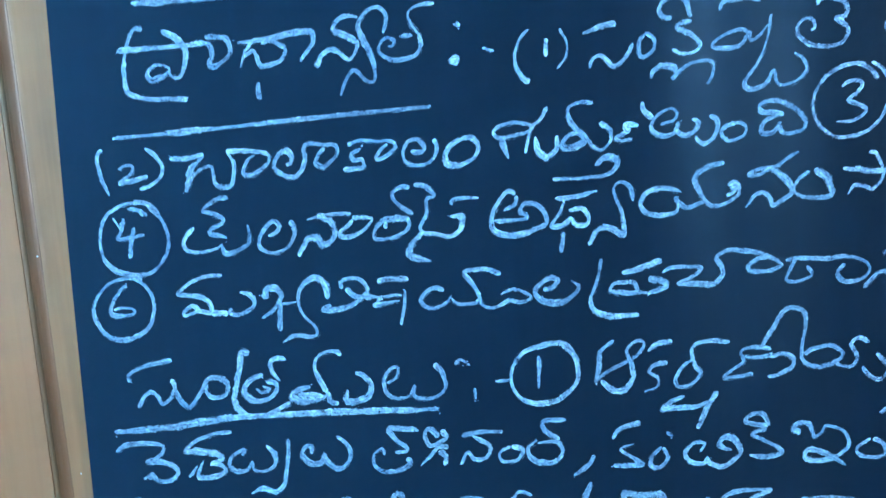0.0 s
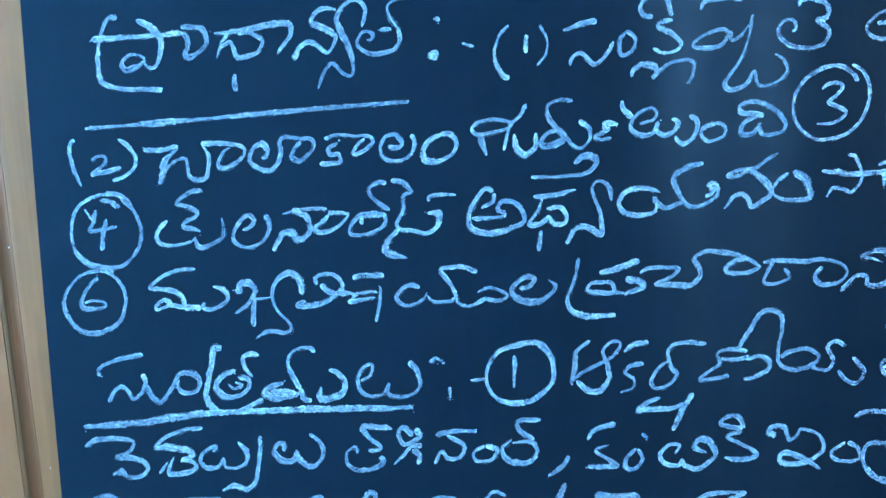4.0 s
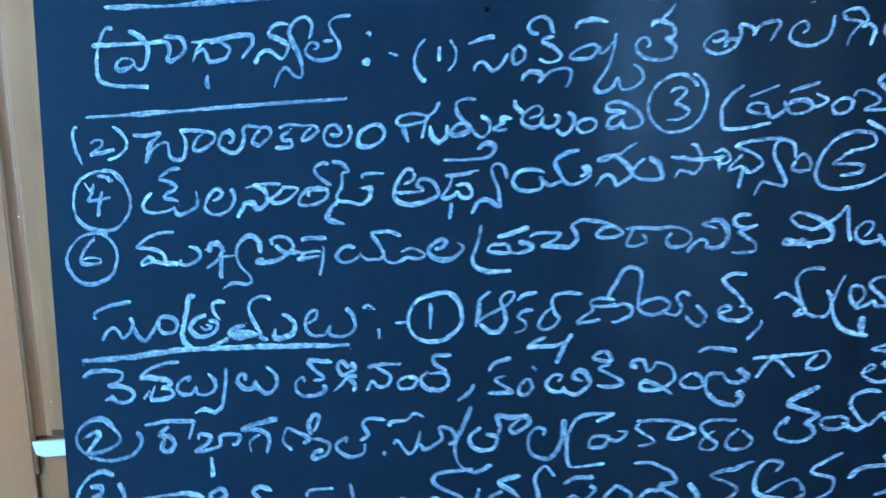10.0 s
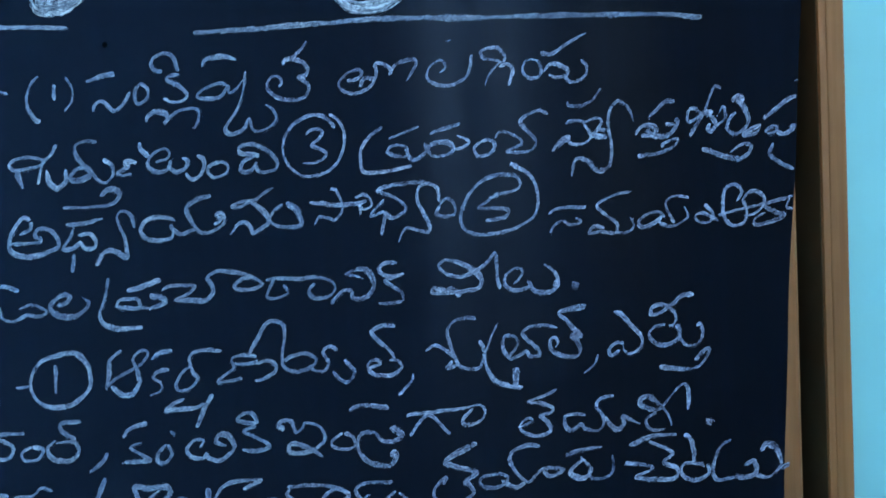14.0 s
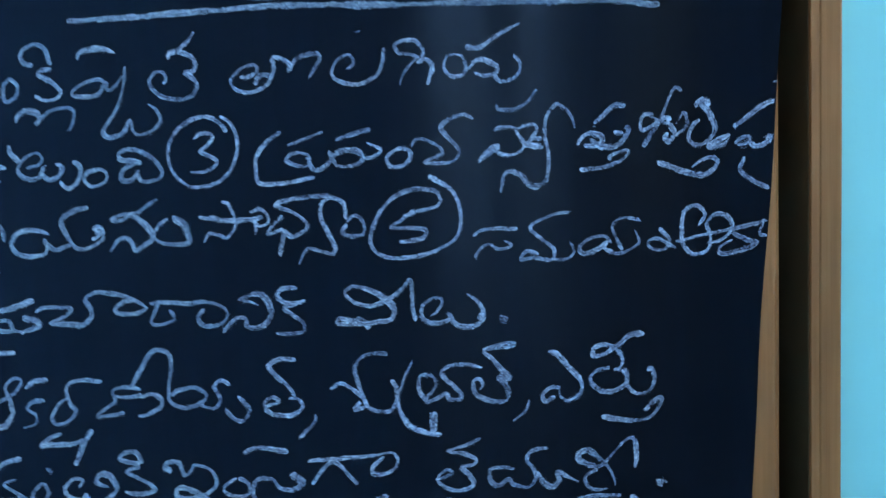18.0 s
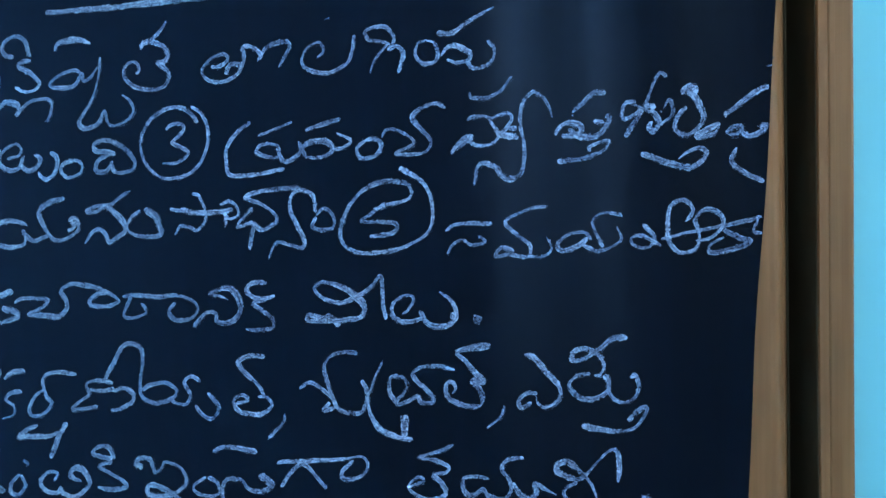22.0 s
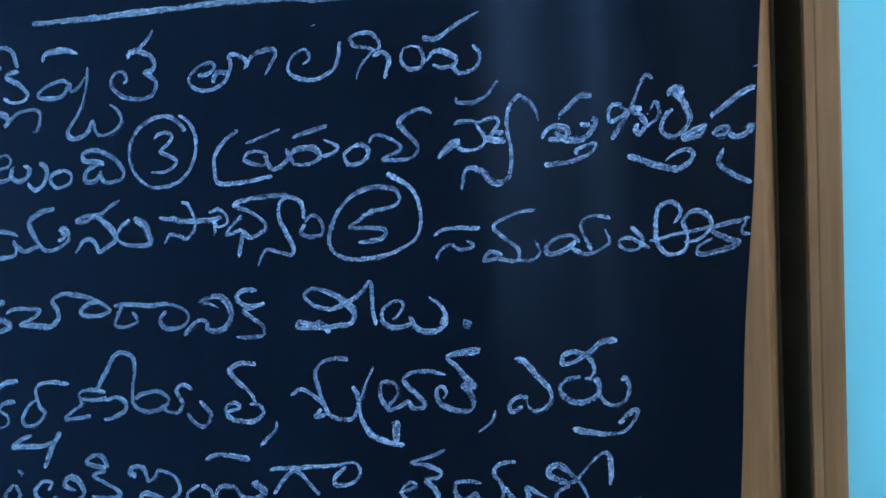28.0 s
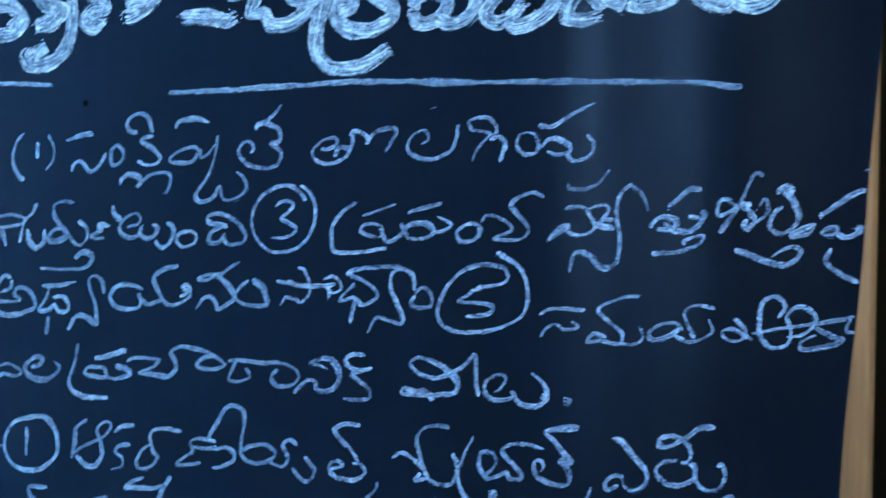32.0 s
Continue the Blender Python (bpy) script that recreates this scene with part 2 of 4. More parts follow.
# ---- building blocks ----
def finish(name, bm, mat, smooth=False):
    me = bpy.data.meshes.new(name)
    bmesh.ops.recalc_face_normals(bm, faces=bm.faces)
    bm.to_mesh(me)
    bm.free()
    me.materials.append(mat)
    if smooth:
        for p in me.polygons:
            p.use_smooth = True
    return me


def part(name, bm, mat, parent, label="", smooth=False):
    ob = new(name, finish(name, bm, mat, smooth))
    ob.parent = parent
    if label:
        ob["label"] = label
    return ob


def block(x0, x1, y0, y1, z0, z1, edge=0.0):
    """A box with softened edges."""
    bm = bmesh.new()
    bmesh.ops.create_cube(bm, size=1)
    for v in bm.verts:
        v.co = Vector(((x0 + x1) / 2 + v.co.x * (x1 - x0), (y0 + y1) / 2 + v.co.y * (y1 - y0), (z0 + z1) / 2 + v.co.z * (z1 - z0)))
    if edge:
        bmesh.ops.bevel(bm, geom=list(bm.edges), offset=edge, segments=2, affect="EDGES")
    return bm


def extruded(profile, z0, z1, steps=1, sway=0.0, seed=0.0):
    """A moulding: a closed outline in plan, drawn upward from z0 to z1, with a slight sway where it is hand planed."""
    bm = bmesh.new()
    rings = []
    for k in range(steps + 1):
        z = z0 + (z1 - z0) * k / steps
        dx = sway * noise.noise((seed, 0.3, z * 4.0))
        rings.append([bm.verts.new((x + dx, y, z)) for x, y in profile])
    n = len(profile)
    for a, b in zip(rings, rings[1:]):
        for i in range(n):
            bm.faces.new((a[i], a[(i + 1) % n], b[(i + 1) % n], b[i]))
    bm.faces.new(rings[0])
    bm.faces.new(list(reversed(rings[-1])))
    return bm


def structure(name, bm, mat, label, category):
    return tagged(new(name, finish(name, bm, mat)), label, category, kind="structure")


# ---- room ----
WALL_Y = 0.068
structure("floor", block(LEFT - 0.2, RIGHT + 0.2, BACK - 0.2, 0.4, -0.1, 0), FLOOR, "plain grey cement floor", "floor")
structure("ceiling", block(LEFT - 0.2, RIGHT + 0.2, BACK - 0.2, 0.4, CEIL, CEIL + 0.1), WHITE, "white painted flat ceiling", "ceiling")
structure("wall_north", block(1.0136, RIGHT, WALL_Y, WALL_Y + 0.18, 0, CEIL), CYAN, "sky-blue painted plaster wall beside the door frame", "wall")
structure("wall_north_left", block(LEFT, -0.62, WALL_Y + 0.004, WALL_Y + 0.184, 0, CEIL), CYAN, "sky-blue painted plaster wall", "wall")
structure("wall_north_top", block(-0.62, 1.0136, WALL_Y + 0.002, WALL_Y + 0.182, 2.18, CEIL), CYAN, "sky-blue painted plaster wall over the door", "wall")


def wall_with_opening(name, axis, at, thick, a0, a1, o0, o1, s, h):
    """A wall across the room, along x or along y, with one opening from sill s to head h."""
    bm = bmesh.new()
    for u0, u1, z0, z1 in ((a0, o0, 0, CEIL), (o1, a1, 0, CEIL), (o0, o1, 0, s), (o0, o1, h, CEIL)):
        b = block(u0, u1, min(at, at + thick), max(at, at + thick), z0, z1) if axis == "x" else block(min(at, at + thick), max(at, at + thick), u0, u1, z0, z1)
        tmp = bpy.data.meshes.new("piece")
        b.to_mesh(tmp)
        b.free()
        bm.from_mesh(tmp)
        bpy.data.meshes.remove(tmp)
    return structure(name, bm, PALE, "blue painted plaster wall with a window opening", "wall")


wall_with_opening("wall_south", "x", BACK, -0.2, LEFT - 0.2, RIGHT + 0.2, 0.555, 1.280, 1.41, 2.49)
wall_with_opening("wall_west", "y", LEFT, -0.2, BACK, 0.4, -1.37, -0.53, 1.43, 2.47)
wall_with_opening("wall_east", "y", RIGHT, 0.2, BACK, 0.4, -1.32, -0.58, 1.43, 2.47)

# ---- door behind the board ----
door_frame = tagged(new("door_2"), "varnished brown wooden door frame beside a blue wall", "door frame", kind="structure")
ridged = [(0.9840, 0.160), (0.9840, 0.0540), (0.9843, 0.0514), (0.9851, 0.0508), (0.9924, 0.0517), (0.9931, 0.0511), (0.9940, 0.0508), (0.9976, 0.0508), (0.9980, 0.05088), (0.9984, 0.0508),
          (1.0020, 0.0508), (1.0023, 0.05086), (1.0027, 0.0508), (1.0098, 0.0510), (1.0116, 0.0517), (1.0124, 0.0536), (1.0127, 0.0575), (1.0127, 0.160)]
part("post", extruded(ridged, 0, 2.1, 60, 0.0010, 3.0), WOOD, door_frame, "brown varnished post with fine ridges")
# thin dark strip and recess: the gap's shade is in their colour
part("shade_strip", extruded([(0.9831, 0.160), (0.9831, 0.0545), (0.9839, 0.0545), (0.9839, 0.160)], 0, 2.1, 60, 0.0010, 3.0), GAP_SHADE, door_frame, "dark strip that stands for shade on the inner side of the post")
part("rebate", block(0.905, 0.9825, 0.150, 0.160, 0, 2.1), GAP_SHADE, door_frame, "recess between door and post, coloured dark for its shade")
part("head", block(-0.62, 1.0126, 0.0505, 0.160, 2.1, 2.18, 0.003), WOOD, door_frame)

door = tagged(new("door_1"), "pale brown panelled wooden door behind the blackboard", "door", kind="structure")
round_edge = [(0.86, 0.0450), (0.9400, 0.0451), (0.9440, 0.0454), (0.9480, 0.0462), (0.9502, 0.0472), (0.9522, 0.0486), (0.9542, 0.0512), (0.9562, 0.0546), (0.9582, 0.0590), (0.9605, 0.0655), (0.9630, 0.0745), (0.9660, 0.0870), (0.9690, 0.1020), (0.9710, 0.1475), (0.86, 0.1475)]
part("stile", extruded(round_edge, 0.01, 2.09, 40, 0.0008, 7.0), WOOD_STILE, door, "tan brown stile with a rounded edge")
part("panel", block(-0.2725, 0.859, 0.1075, 0.1400, 0.01, 2.09), WOOD_PALE, door)
part("stile", block(-0.62, -0.3455, 0.1000, 0.1435, 0.01, 2.09, 0.001), WOOD_PALE, door, "wide flat pale stile")
LX, LY = -0.0111, 0.0255
strip = [(-0.3142, 0.118), (-0.3142, 0.0757), (-0.3120, 0.0754), (-0.3090, 0.0752), (-0.263, 0.0752), (-0.263, 0.118)]
groove = [(-0.3285, 0.118), (-0.3285, 0.0752), (-0.3250, 0.0759), (-0.3200, 0.0763), (-0.3170, 0.0762), (-0.3144, 0.0755), (-0.3144, 0.118)]
bead = [(-0.3344, 0.118), (-0.3344, 0.0749), (-0.3334, 0.0747), (-0.3315, 0.0746), (-0.3300, 0.0748), (-0.3287, 0.0752), (-0.3287, 0.118)]
strip, groove, bead = ([(x + LX, y + LY) for x, y in outline] for outline in (strip, groove, bead))
NOTCH = 1.156
part("moulding", extruded(strip, NOTCH, 2.09, 40, 0.0008, 1.0), WOOD_STRIP, door, "stained pale strip beside the groove")
part("groove", extruded(groove, NOTCH, 2.09, 40, 0.0008, 1.0), WOOD_BROWN, door, "brown groove with its shade in the colour")
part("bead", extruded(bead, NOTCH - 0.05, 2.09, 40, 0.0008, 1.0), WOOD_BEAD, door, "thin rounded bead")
part("rail_end", block(-0.3335 + LX, -0.263 + LX, 0.0790 + LY, 0.117 + LY, 0.01, NOTCH - 0.004, 0.003), WOOD_PALE, door, "plain lower stretch under the moulding")
# solid strip; the shade of the open crack is put into its colour
part("gap", block(-0.306 + LX, -0.263 + LX, 0.0742 + LY, 0.0765 + LY, NOTCH - 0.002, NOTCH + 0.008), SHADE, door, "dark strip that stands for the crack at the end of the moulding")

card = bmesh.new()
pts = [(-0.331, 0.0), (-0.327, -0.022), (-0.318, -0.027), (-0.280, -0.025), (-0.262, -0.024), (-0.262, 0.001), (-0.290, 0.002), (-0.315, 0.001)]
front = [card.verts.new((x + LX, 0.0705 + LY + 0.002 * math.sin(60 * x), NOTCH - 0.006 + 0.74 * z)) for x, z in pts]
back = [card.verts.new((x + LX, 0.0735 + LY + 0.0005 * math.sin(60 * x), NOTCH - 0.006 + 0.74 * z)) for x, z in pts]
card.faces.new(front)
card.faces.new(list(reversed(back)))
for i in range(len(pts)):
    j = (i + 1) % len(pts)
    card.faces.new((front[i], front[j], back[j], back[i]))
tagged(new("card_strip", finish("card_strip", card, CARD)), "small white card strip tucked under the door moulding", "card")


for x, z, r in ((-0.2704, 1.5696, 0.0014), (-0.3018, 1.2005, 0.0011), (-0.3700, 1.3818, 0.001), (-0.3170, 1.4367, 0.0012)):
    fleck = bmesh.new()
    bmesh.ops.create_circle(fleck, cap_ends=True, radius=r * 0.55, segments=7, matrix=Matrix.Translation((x + LX, 0.0738 + LY, z)) @ Matrix.Rotation(radians(90), 4, "X") @ Matrix.Scale(1.6, 4, (1, 0.4, 0)))
    part("paint_speck", fleck, CARD, door, "tiny white paint speck")

for place, r, parent in (((0.9475, 0.0444, 1.594), 0.0012, door), ((0.9489, 0.0444, 1.572), 0.0009, door), ((0.9484, 0.0444, 1.656), 0.0009, door),
                         ((0.9879, 0.0504, 1.6538), 0.0022, door_frame), ((0.9864, 0.0504, 1.6491), 0.0013, door_frame)):
    chip = bmesh.new()
    bmesh.ops.create_icosphere(chip, subdivisions=1, radius=r, matrix=Matrix.Translation(place) @ Matrix.Diagonal((1.0, 0.3, 1.25, 1.0)))
    for v in chip.verts:
        v.co += Vector((0.4, 0, 0.4)) * r * noise.noise(v.co * 900)
    part("bare_chip", chip, EDGE, parent, "small pale chip in the varnish")

# ---- windows ----
def window(name, place, turn, wide, high, bars):
    """A window: an outer frame, upright bars (centre and half width) and a pane between each two of them."""
    w = tagged(new(name), "unseen blue painted window with upright bars and glass panes", "window", kind="structure")
    w.matrix_world = pose(*place, 0, 0, turn)
    posts = [(-wide / 2 + 0.015, 0.015), *bars, (wide / 2 - 0.015, 0.015)]
    for x, half in posts:
        part("window_frame", block(x - half, x + half, -0.02, 0.02, -high / 2, high / 2, 0.003), PALE, w)
    for (xa, ha), (xb, hb) in zip(posts, posts[1:]):
        for z0, z1 in ((-high / 2, -high / 2 + 0.03), (high / 2 - 0.03, high / 2)):
            part("window_frame", block(xa + ha, xb - hb, -0.02, 0.02, z0, z1, 0.003), PALE, w)
        pane = part("pane", block(xa + ha, xb - hb, -0.002, 0.002, -high / 2 + 0.03, high / 2 - 0.03), GLASS, w, "clear glass pane")
        pane.visible_shadow = False
    return w


window("window_1", (0.9175, BACK + 0.02, 1.95), 0, 0.722, 1.076, ((-0.1775, 0.060), (0.0385, 0.0790)))
# added windows, out of view, that only house the two side lamps
window("added_window_2", (LEFT + 0.02, -0.95, 1.95), 90, 0.836, 1.036, ((0.0, 0.02),))
window("added_window_3", (RIGHT - 0.02, -0.95, 1.95), 90, 0.736, 1.036, ((0.0, 0.02),))

# ---- blackboard ----
blackboard = tagged(new("blackboard"), "navy-black painted blackboard covered with handwritten chalk notes", "blackboard")
B0, B1 = 0.78, 1.98


def left_edge(z):
    return -0.2470 + 0.0390 * (z - 1.2) + 0.0012 * math.sin(7 * z + 1.0)


def right_edge(z):
    return 0.9177 + 0.0595 * (z - 1.22) + 0.0014 * math.sin(11.5 * z + 2.2) + 0.0006 * math.sin(31 * z)


def panel_mesh():
    bm = bmesh.new()
    rows, cols, grid = 80, 6, []
    for k in range(rows + 1):
        z = B0 + (B1 - B0) * k / rows
        a, b = left_edge(z), right_edge(z)
        grid.append([(a + (b - a) * i / cols, z) for i in range(cols + 1)])
    front = [[bm.verts.new((x, 0.0, z)) for x, z in row] for row in grid]
    back = [[bm.verts.new((x, 0.009, z)) for x, z in row] for row in grid]
    for k in range(rows):
        for i in range(cols):
            bm.faces.new((front[k][i], front[k][i + 1], front[k + 1][i + 1], front[k + 1][i]))
            bm.faces.new((back[k][i], back[k + 1][i], back[k + 1][i + 1], back[k][i + 1]))
        for i in (0, cols):
            bm.faces.new((front[k][i], front[k + 1][i], back[k + 1][i], back[k][i])).material_index = 1
    for k in (0, rows):
        for i in range(cols):
            bm.faces.new((front[k][i], back[k][i], back[k][i + 1], front[k][i + 1])).material_index = 1
    uv = bm.loops.layers.uv.new("brushing")
    for f in bm.faces:
        for loop in f.loops:
            loop[uv].uv = (loop.vert.co.z, -loop.vert.co.x)
    return bm


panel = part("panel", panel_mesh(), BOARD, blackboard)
panel.data.materials.append(EDGE)
for side in (0.05, 0.65):
    part("hanging_batten", block(side, side + 0.04, 0.0095, 0.1070, 1.2, 1.24, 0.002), EDGE, blackboard)
spot = bmesh.new()
bmesh.ops.create_circle(spot, cap_ends=True, radius=0.0029, segments=7, matrix=Matrix.Translation((0.2615, -0.0003, 1.634)) @ Matrix.Rotation(radians(90), 4, "X"))
part("chipped_spot", spot, CHIP, blackboard, "small black chip in the paint")

STROKES = [0]
DICE = random.Random(11)


def glide(points, step):
    """A smooth line through the turning points of a pen stroke, at even steps."""
    pts = [Vector(p) for p in points]
    if len(pts) == 2:
        pts.insert(1, (pts[0] + pts[1]) / 2)
    ends = [pts[0] * 2 - pts[1], *pts, pts[-1] * 2 - pts[-2]]
    line = []
    for p0, p1, p2, p3 in zip(ends, ends[1:], ends[2:], ends[3:]):
        n = max(2, round((p2 - p1).length / step))
        for i in range(n):
            u = i / n
            line.append(0.5 * (2 * p1 + (p2 - p0) * u + (2 * p0 - 5 * p1 + 4 * p2 - p3) * u * u + (3 * p1 - p0 - 3 * p2 + p3) * u ** 3))
    return line + [pts[-1]]


def stroke(bm, points, wide, lift):
    """One chalk stroke: a band of dust just over the paint, uneven in width like a pressed stick, in metres."""
    line = glide(points, max(0.0010, wide * 0.22))
    STROKES[0] += 1
    uv = bm.loops.layers.uv.get("pen") or bm.loops.layers.uv.new("pen")
    ends = bm.loops.layers.uv.get("stop") or bm.loops.layers.uv.new("stop")
    length = sum((b - a).length for a, b in zip(line, line[1:]))
    heap = (DICE.uniform(0.2, 1.0), DICE.uniform(0.5, 1.2))
    seed, n, rows, fringe, gone = STROKES[0] * 3.7, len(line), [], [], 0.0
    blunt = (DICE.uniform(0.5, 0.95), DICE.choice((0.3, 0.7, 0.8, 0.95)))
    if (line[-1] - line[0]).length < 0.009 and n < 14:
        blunt = (0.9, 0.75)
    for i, p in enumerate(line):
        along = line[min(i + 1, n - 1)] - line[max(i - 1, 0)]
        along = along.normalized() if along.length > 1e-7 else Vector((1, 0))
        side = Vector((-along.y, along.x))
        if i:
            gone += (p - line[i - 1]).length
        tip = min(1.0, blunt[0] + 0.09 * i, blunt[1] + 0.07 * (n - 1 - i))
        slant = 0.84 + 0.36 * (along.x * 0.83 - along.y * 0.56) ** 2
        near_end = min(1.0, min(gone, length - gone) / (0.42 * wide))
        tip *= math.sqrt(max(0.16, 1 - (1 - near_end) ** 2))
        press = slant * tip * (1 + 0.85 * noise.noise((seed, gone * 22, 0.0)))
        p = p + side * 0.0006 * noise.noise((seed, gone * 70, 9.0))
        row = []
        set_down = max(heap[0] * math.exp(-gone / 0.0022), heap[1] * math.exp(-(length - gone) / 0.0030))
        for s in (-1, 0, 1):
            ragged = 1 + 0.20 * noise.noise((seed + 5 * s, gone * 110, 4.0)) + 0.22 * noise.noise((seed + 5 * s, gone * 420, 2.0))
            q = p + side * (s * wide / 2 * max(0.30 if near_end == 1.0 else 0.1, press) * ragged)
            row.append((bm.verts.new((q.x, -0.0001 - lift - 2e-6 * i, q.y)), (seed * 40 + gone * 1000, s), (set_down, 0)))
        rows.append(row)
        # loose dust that fell beside and below the line
        fall = Vector((0.06, -0.12)) * wide
        dusty = 0.56 + 0.5 * noise.noise((seed, gone * 60, 7.0))
        fringe.append([(bm.verts.new((p.x + fall.x + side.x * s * wide * dusty * tip, -0.00006 - 2e-6 * i, p.y + fall.y + side.y * s * wide * dusty * tip)), (seed * 40 + 7 + gone * 1000, s), (-1, 0)) for s in (-1, 0, 1)])
    for a, b in (*zip(rows, rows[1:]), *zip(fringe, fringe[1:])):
        for i in range(2):
            corners = (a[i], b[i], b[i + 1], a[i + 1])
            f = bm.faces.new([c[0] for c in corners])
            for loop, c in zip(f.loops, corners):
                loop[uv].uv, loop[ends].uv = c[1], c[2]
    # crumbs that the stick left at turns and beside the line
    broad = 0.0055 < wide < 0.009
    for n_crumb in range(DICE.choice((4, 8, 14)) if broad else DICE.choice((0, 0, 1, 1, 2))):
        p = line[n - 1 if n_crumb > 1 else DICE.choice((0, n - 1, DICE.randrange(n), DICE.randrange(n)))]
        x, z, r = p.x + DICE.gauss(0, wide * 0.27), p.y + DICE.gauss(0, wide * 0.27), DICE.uniform(0.0003, 0.0008)
        f = bm.faces.new([bm.verts.new((x + r * k * math.cos(a), -0.0016, z + r * k * math.sin(a))) for a, k in zip((0, 1.2, 2.5, 3.8, 5.0), [DICE.uniform(0.6, 1.3) for _ in range(5)])])
        f.material_index = 1


def chalk(name, x, z, wide, pen):
    """One chalk letter or sign: its strokes in millimetres from its lower left corner, which lies at x, z on the board."""
    bm = bmesh.new()
    heavy = wide > 8.5
    if name == "chalk_dot":
        wide *= 1.75
    for k, text in enumerate(pen.split(",")):
        v = [float(w) / 1000 for w in text.split()]
        points = [(x + a, z + b) for a, b in zip(v[::2], v[1::2])]
        if not heavy:
            stroke(bm, points, wide / 1000 * (0.70 if x > 0.40 else 0.76), 0.00015 + 0.00008 * (k + STROKES[0] % 3))
        else:
            # a broad stroke is rubbed on in three passes side by side
            for j, off in enumerate((-0.30, 0.30, 0.0)):
                moved = []
                for i, p in enumerate(points):
                    q, r = points[max(i - 1, 0)], points[min(i + 1, len(points) - 1)]
                    d = Vector((r[0] - q[0], r[1] - q[1]))
                    s = Vector((-d.y, d.x)).normalized() * (off + DICE.gauss(0, 0.05)) * wide / 1000
                    moved.append((p[0] + s.x, p[1] + s.y))
                stroke(bm, moved, wide / 1000 * 0.55, 0.0002 + 0.00008 * (j + 3 * k))
    me = bpy.data.meshes.new(name)
    bm.to_mesh(me)
    bm.free()
    me.materials.append(HEAVY if heavy else ROUGH if x > 0.40 else CHALK)
    me.materials.append(CRUMB)
    ob = new(name, me)
    ob.parent = blackboard
    return ob


# ---- handwriting, word by word: every sign with its pen strokes ----
chalk("chalk_letter", -0.168, 1.576, 5.9, "25 65 16 64 10 54 5 38 3 21 5 11 13 6 27 3 59 0, 0 47 28 47 57 47 78 47, 42 61 54 54 62 43 61 34 58 24 52 19 46 23 45 29 34 32 26 27 26 21 31 19 40 22 45 26")
chalk("chalk_letter", -0.098, 1.602, 5.8, "0 21 8 21 15 18 16 9 12 3 17 0 27 5 33 12 31 22 23 25 11 26")
chalk("chalk_letter", -0.058, 1.57, 5.7, "0 50 14 51 31 52 52 54 66 53 67 44 61 37 54 29, 14 51 6 43 3 36 0 29, 4 38 13 42 16 37 19 29 29 29 38 33 42 41 36 46 28 50 21 48, 15 15 14 7 15 0")
chalk("chalk_letter", 0.01, 1.567, 5.5, "40 65 30 67 22 64 18 57 25 52 35 46 38 41 34 34 29 30 24 34 17 39 10 39 4 34 0 26, 61 49 65 62 61 70 55 72 46 68 40 57 42 47 47 37 50 26 51 14 48 9 42 11 36 19 31 20 25 13 19 0")
chalk("chalk_letter", 0.066, 1.593, 5.4, "8 12 12 12 14 16 8 19 3 17 0 10 3 4 12 0 22 0 32 3 37 11 36 19, 51 44 39 44 29 39 29 31 34 22 37 17, 20 19 30 19")
chalk("chalk_dot", 0.13, 1.584, 5.4, "4 35 7 32")
chalk("chalk_dot", 0.13, 1.584, 5.4, "0 8 2 0")
chalk("chalk_dash", 0.155, 1.593, 4.6, "0 3 10 0")
chalk("chalk_underline", -0.15, 1.652, 5.9, "0 11 78 8 182 9 284 5 350 2 378 0")
chalk("chalk_letter", -0.158, 1.702, 15.0, "8 65 5 49 8 23 0 7 5 14 21 16 32 12 42 0 47 6 50 22 51 45 47 62")
chalk("chalk_letter", -0.091, 1.701, 14.6, "1 45 0 26 6 10 20 0 37 7 46 21 49 40, 16 34 22 23")
chalk("chalk_letter", -0.092, 1.682, 12.2, "0 3 27 0 54 6, 54 15 61 5 72 7 76 15 66 21 56 18")
chalk("chalk_letter", -0.028, 1.72, 14.3, "0 33 2 14 4 0 15 6 23 21")
chalk("chalk_letter", 0.007, 1.715, 14.1, "0 28 0 0 17 1 31 8 37 25")
chalk("chalk_letter", 0.049, 1.71, 13.9, "5 29 0 5 12 0 24 6 29 24")
chalk("chalk_letter", 0.093, 1.704, 12.3, "0 0 8 12 12 28, 29 23 29 6 42 12 48 24")
chalk("chalk_letter", 0.141, 1.701, 13.6, "0 2 16 3 29 0 49 2 57 13 45 26 18 29")
chalk("chalk_bracket", 0.182, 1.564, 4.5, "13 44 5 36 0 25 1 13 6 4 11 0")
chalk("chalk_number", 0.208, 1.584, 4.5, "1 15 0 0")
chalk("chalk_bracket", 0.217, 1.573, 4.5, "4 33 9 22 8 10 0 0")
chalk("chalk_letter", 0.24, 1.571, 5.3, "0 29 13 33 28 35, 4 0 7 7 14 10 19 5 24 0 32 4 38 11 41 17, 51 24 46 17 46 7 50 5 57 10 59 18 55 23 51 24")
chalk("chalk_letter", 0.294, 1.549, 5.1, "20 57 13 58 10 65 15 71 24 74 32 69 34 62 35 56, 36 53 26 52 24 48 32 44 39 38 42 33 37 28 28 27 19 31, 0 9 2 14 9 18 18 17 21 12 18 7 27 15 36 19 48 19 52 15 50 7 46 0")
